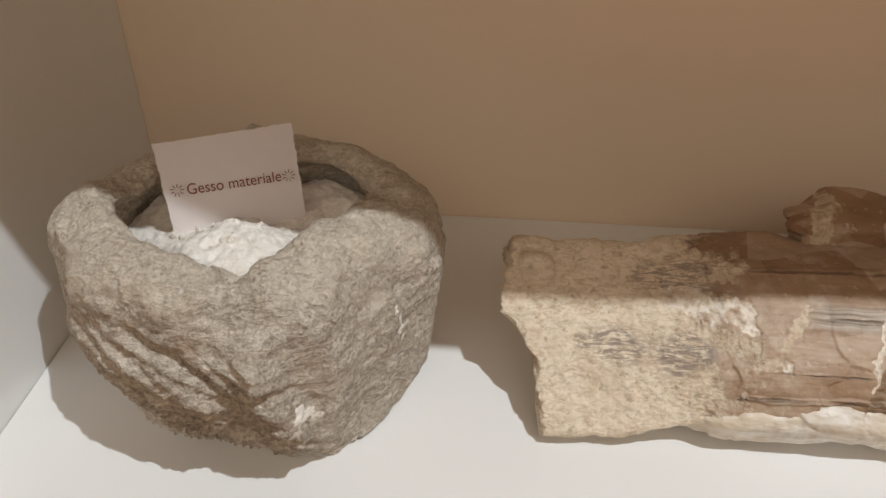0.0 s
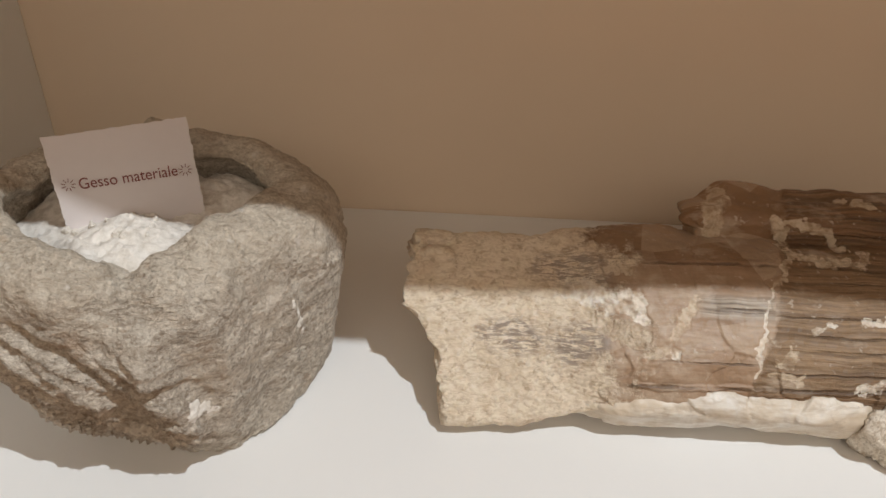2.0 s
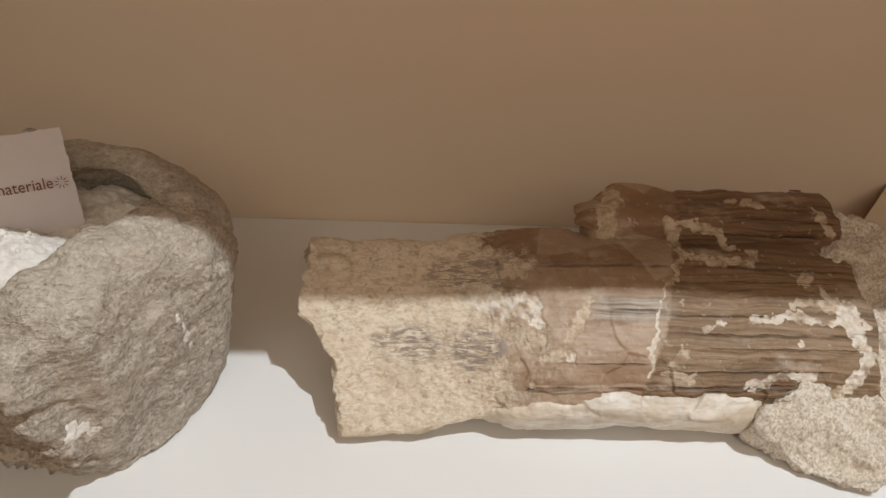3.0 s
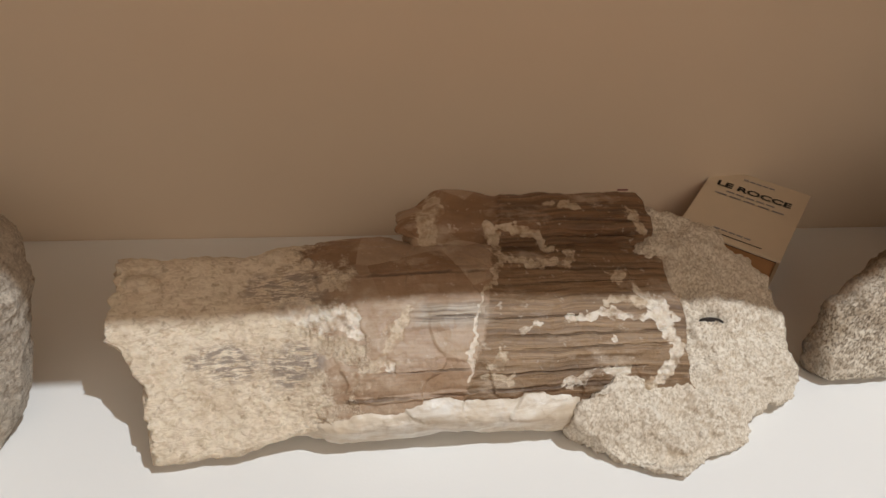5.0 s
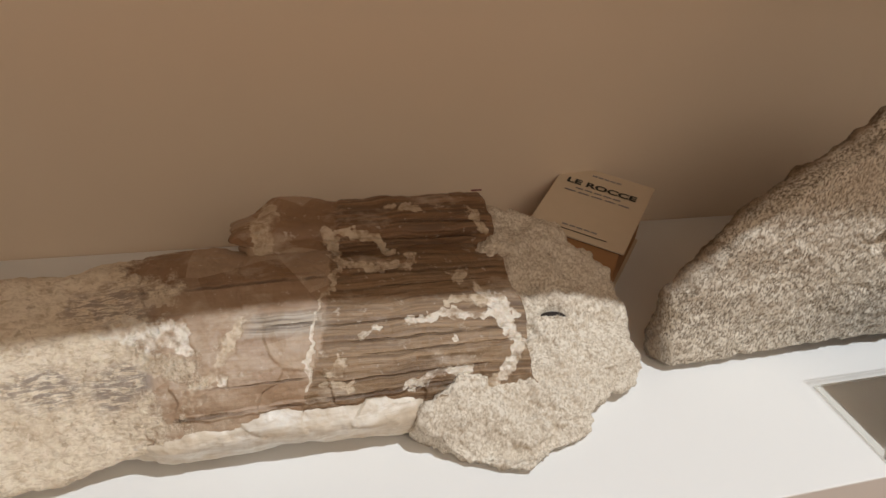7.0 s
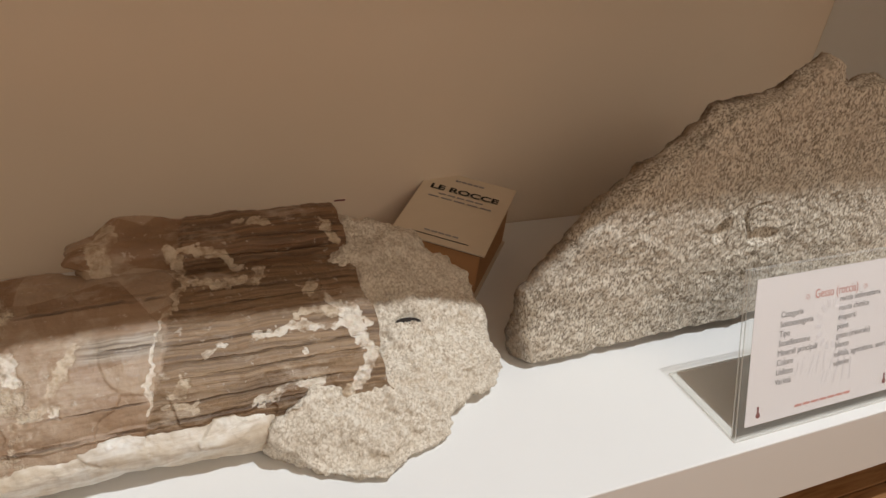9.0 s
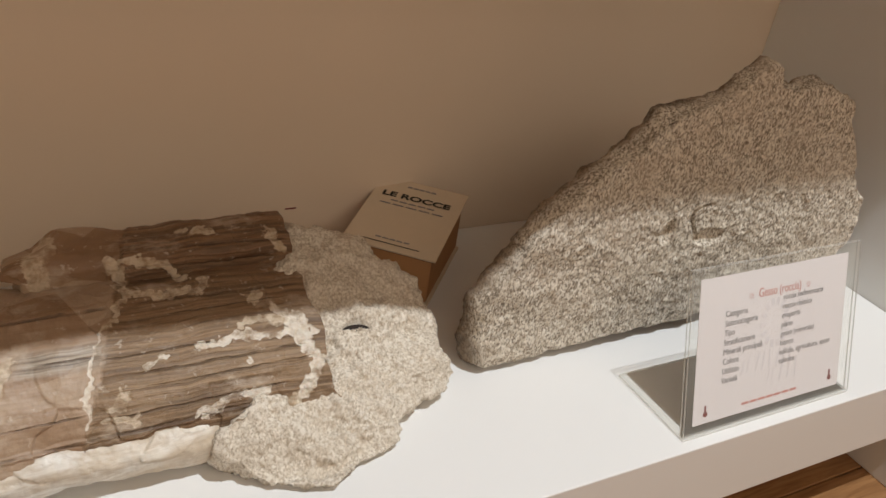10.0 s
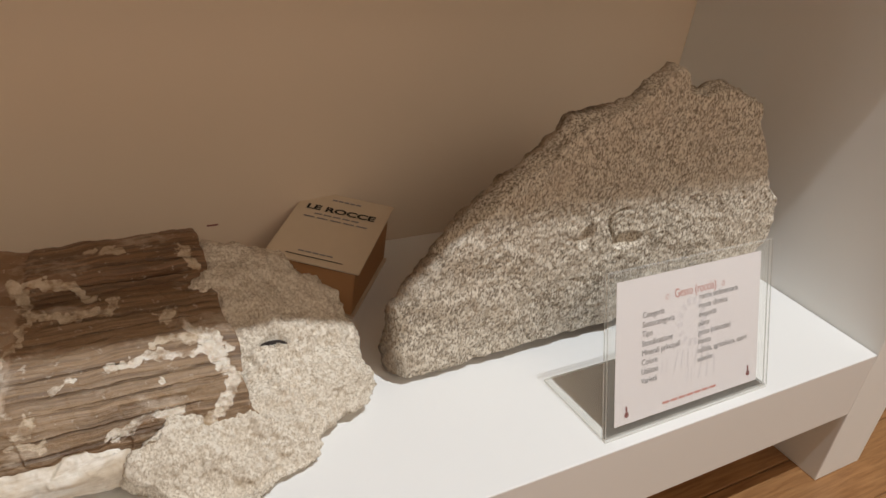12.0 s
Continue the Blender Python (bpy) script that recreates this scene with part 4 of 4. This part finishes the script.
# ---- book ----
def build_book():
    ob = thing("old_book", (0.663, 0.618, TOP), "thick old book with a beige cover and brown page edges", "book", turn=48.0)
    # x runs along the cover from its foot to its head, y across it to the spine
    long, wide = 0.128, 0.097

    def wedge(x0, y0, x1, y1, z0, low, high, bevel):
        bm = box(x0, y0, 0, x1, y1, 1, 0)
        for v in bm.verts:
            v.co.z = z0 + v.co.z * ((low + (high - low) * v.co.x / long) - z0)
        bmesh.ops.bevel(bm, geom=bm.edges[:], offset=bevel, segments=2, affect="EDGES")
        return bm

    part("page_block", wedge(0.001, 0.002, long - 0.002, wide, 0.0035, 0.0525, 0.0665, 0.0008), PAGES, ob, "brown aged page block")
    part("back_cover", box(-0.001, -0.001, 0.0, long, wide, 0.0032, 0.0006), COVER, ob)
    cover = wedge(-0.003, -0.003, long, wide + 0.001, 0.0, 0.0570, 0.0705, 0.0004)
    for v in cover.verts:
        if v.co.z < 0.03:
            v.co.z = 0.0553 + (0.0690 - 0.0553) * v.co.x / long
    part("front_cover", cover, COVER, ob)
    # near-black strip in place of the shade between cover and pages
    part("shadow_gap", box(0.0, 0.0, 0.0526, 0.004, wide * 0.62, 0.0552), DARK, ob)
    slope = math.degrees(math.atan2(0.0135, long))
    # the lettering is read from the foot of the cover: its x runs towards -y
    page = pose(0, 0, 0.0573, 0, -slope, 0) @ pose(0, wide, 0.0004, 0, 0, -90)
    letters("LE ROCCE", 0.0128, BLACK, ob, page @ pose(wide / 2, 0.0905, 0), "CENTER", 1.32, bold=0.0004)
    for x0, x1, y, h, mat in ((0.032, 0.066, 0.114, 0.0026, GREY), (0.022, 0.074, 0.082, 0.0022, GREY), (0.012, 0.086, 0.0745, 0.0022, GREY), (0.030, 0.068, 0.0125, 0.0022, GREY)):
        n = 5
        for k in range(n):
            a = x0 + (x1 - x0) * (k + 0.08) / n
            b = x0 + (x1 - x0) * (k + 0.88) / n
            bar(a, y, b, y + h, mat, ob, page)
    bar(0.020, 0.0055, 0.080, 0.0066, BLACK, ob, page)


# ---- sign in an acrylic stand ----
SKEW = 0.07


def build_sign():
    ob = thing("sign_holder", (0.795, 0.3705, TOP), "clear acrylic stand bent to an L", "sign holder")
    w, lean, high, deep = 0.217, 67.0, 0.152, 0.092
    tilt = pose(0, 0, 0.0, lean, 0, 0)

    def sheet(z0, z1, name):
        bm = box(0, 0.003, z0, w, high, z1)
        for v in bm.verts:
            v.co.x += SKEW * v.co.y
        for f in bm.faces:
            f.material_index = 0 if abs(f.normal.z) > 0.5 else 1
        ob_part = part(name, bm, ACRYLIC, ob, at=tilt)
        ob_part.data.materials.append(ACRYLIC_EDGE)

    bm = box(0, 0.0, 0.0004, w, deep, 0.0028)
    for f in bm.faces:
        f.material_index = 0 if abs(f.normal.z) > 0.5 else 1
    part("foot", bm, ACRYLIC, ob).data.materials.append(ACRYLIC_EDGE)
    sheet(0.0, 0.0014, "front_sheet")
    sheet(-0.0038, -0.0024, "rear_sheet")
    card = new("sign_card")
    card.matrix_basis = pose(0.795, 0.3705, TOP) @ tilt
    tagged(card, "white information card with grey and red lettering", "sign")
    x0, x1, y0, y1 = 0.012, 0.203, 0.011, 0.142
    bm = box(x0, y0, -0.0018, x1, y1, -0.0013)
    for v in bm.verts:
        v.co.x += SKEW * v.co.y
    part("paper", bm, PAPER, card)
    at = lambda x, y, z=-0.0010: pose(x0 + x * (x1 - x0) + SKEW * (y0 + y * (y1 - y0)), y0 + y * (y1 - y0), z)
    letters("Gesso (roccia)", 0.0118, RED, card, at(0.52, 0.805), "CENTER", 0.80)
    for x in (0.325, 0.715):
        rays(card, at(x, 0.825), 0.0028, RED)
    names = ("Categoria", "Sottocategoria", "Tipo", "Stratificazione", "Minerali principali", "Colore", "Utilizzo", "Varietà")
    values = ("roccia sedimentaria", "roccia chimica", "evaporiti", "piano", "gesso (minerale)", "bianco", "edilizia, agricoltura, sport", "selenite")
    for k, (a, b) in enumerate(zip(names, values)):
        y = 0.715 - 0.0665 * k
        letters(a, 0.0078, GREY, card, at(0.165, y), "LEFT", 0.88)
        letters(b, 0.0078, GREY, card, at(0.545, y + 0.035), "LEFT", 0.88)
    # faint emblem behind the writing
    bm = bmesh.new()
    for k in range(14):
        a = 2 * math.pi * k / 14
        m = Matrix.Translation((0.016 * math.cos(a), 0.020 * math.sin(a), 0)) @ Matrix.Rotation(a, 4, "Z") @ Matrix.Diagonal((0.007, 0.004, 0.0002, 1))
        bmesh.ops.create_cube(bm, size=1.0, matrix=m)
    part("emblem", bm, FAINT, card, at=at(0.50, 0.60, -0.00115))
    for a, b, y, h in ((0.29, 0.36, 0.28, 0.012), (0.38, 0.66, 0.275, 0.018), (0.47, 0.53, 0.18, 0.012), (0.55, 0.72, 0.165, 0.020)):
        n = max(2, int((b - a) / 0.045))
        for k in range(n):
            s = (x1 - x0) * (b - a) / n
            part("faint_stroke", box(0, 0, -0.00008, s * 0.16, h, 0.00008), FAINT, card, at=at(a + (b - a) * k / n, y, -0.00115) @ pose(0, 0, 0, 0, 0, -18 + 7 * (k % 3)))
    for k in range(7):
        bar(0, 0, 0.0088, 0.0022, RED, card, at(0.31 + 0.055 * k, 0.055))
    for x, y in ((0.93, 0.075), (0.075, 0.065)):
        bm = bmesh.new()
        bmesh.ops.create_cone(bm, cap_ends=True, segments=14, radius1=0.0026, radius2=0.0026, depth=0.0002)
        part("emblem_dot", bm, DARKRED, card, at=at(x, y))
        bar(-0.001, 0.002, 0.001, 0.008, DARKRED, card, at(x, y))


# ---- floor boards ----
def build_floor():
    floor = solid("floor", (-3.0, -4.0, FLOOR - 0.06, 4.0, BACK, FLOOR - 0.003), OAK, "oak strip floor", "floor")
    me = bpy.data.meshes.new("plank")
    bm = box(0, 0, -0.010, 0.598, 0.0885, 0.0, 0.0012, 1)
    bm.to_mesh(me)
    bm.free()
    me.materials.append(OAK)
    rng = random.Random(5)
    for row in range(-30, 14):
        shift = rng.random() * 0.6
        for k in range(6):
            x = -0.9 + shift + 0.6 * k
            y = 0.09 * row - 0.5
            if y + 0.09 > BACK:
                continue
            ob = new("plank", me)
            ob.parent = floor
            ob.location = (x, y, FLOOR)


build_setting()
mark_on_wall()
build_mortar()
build_card()
build_crystal()
build_slab()
build_book()
build_sign()
build_floor()
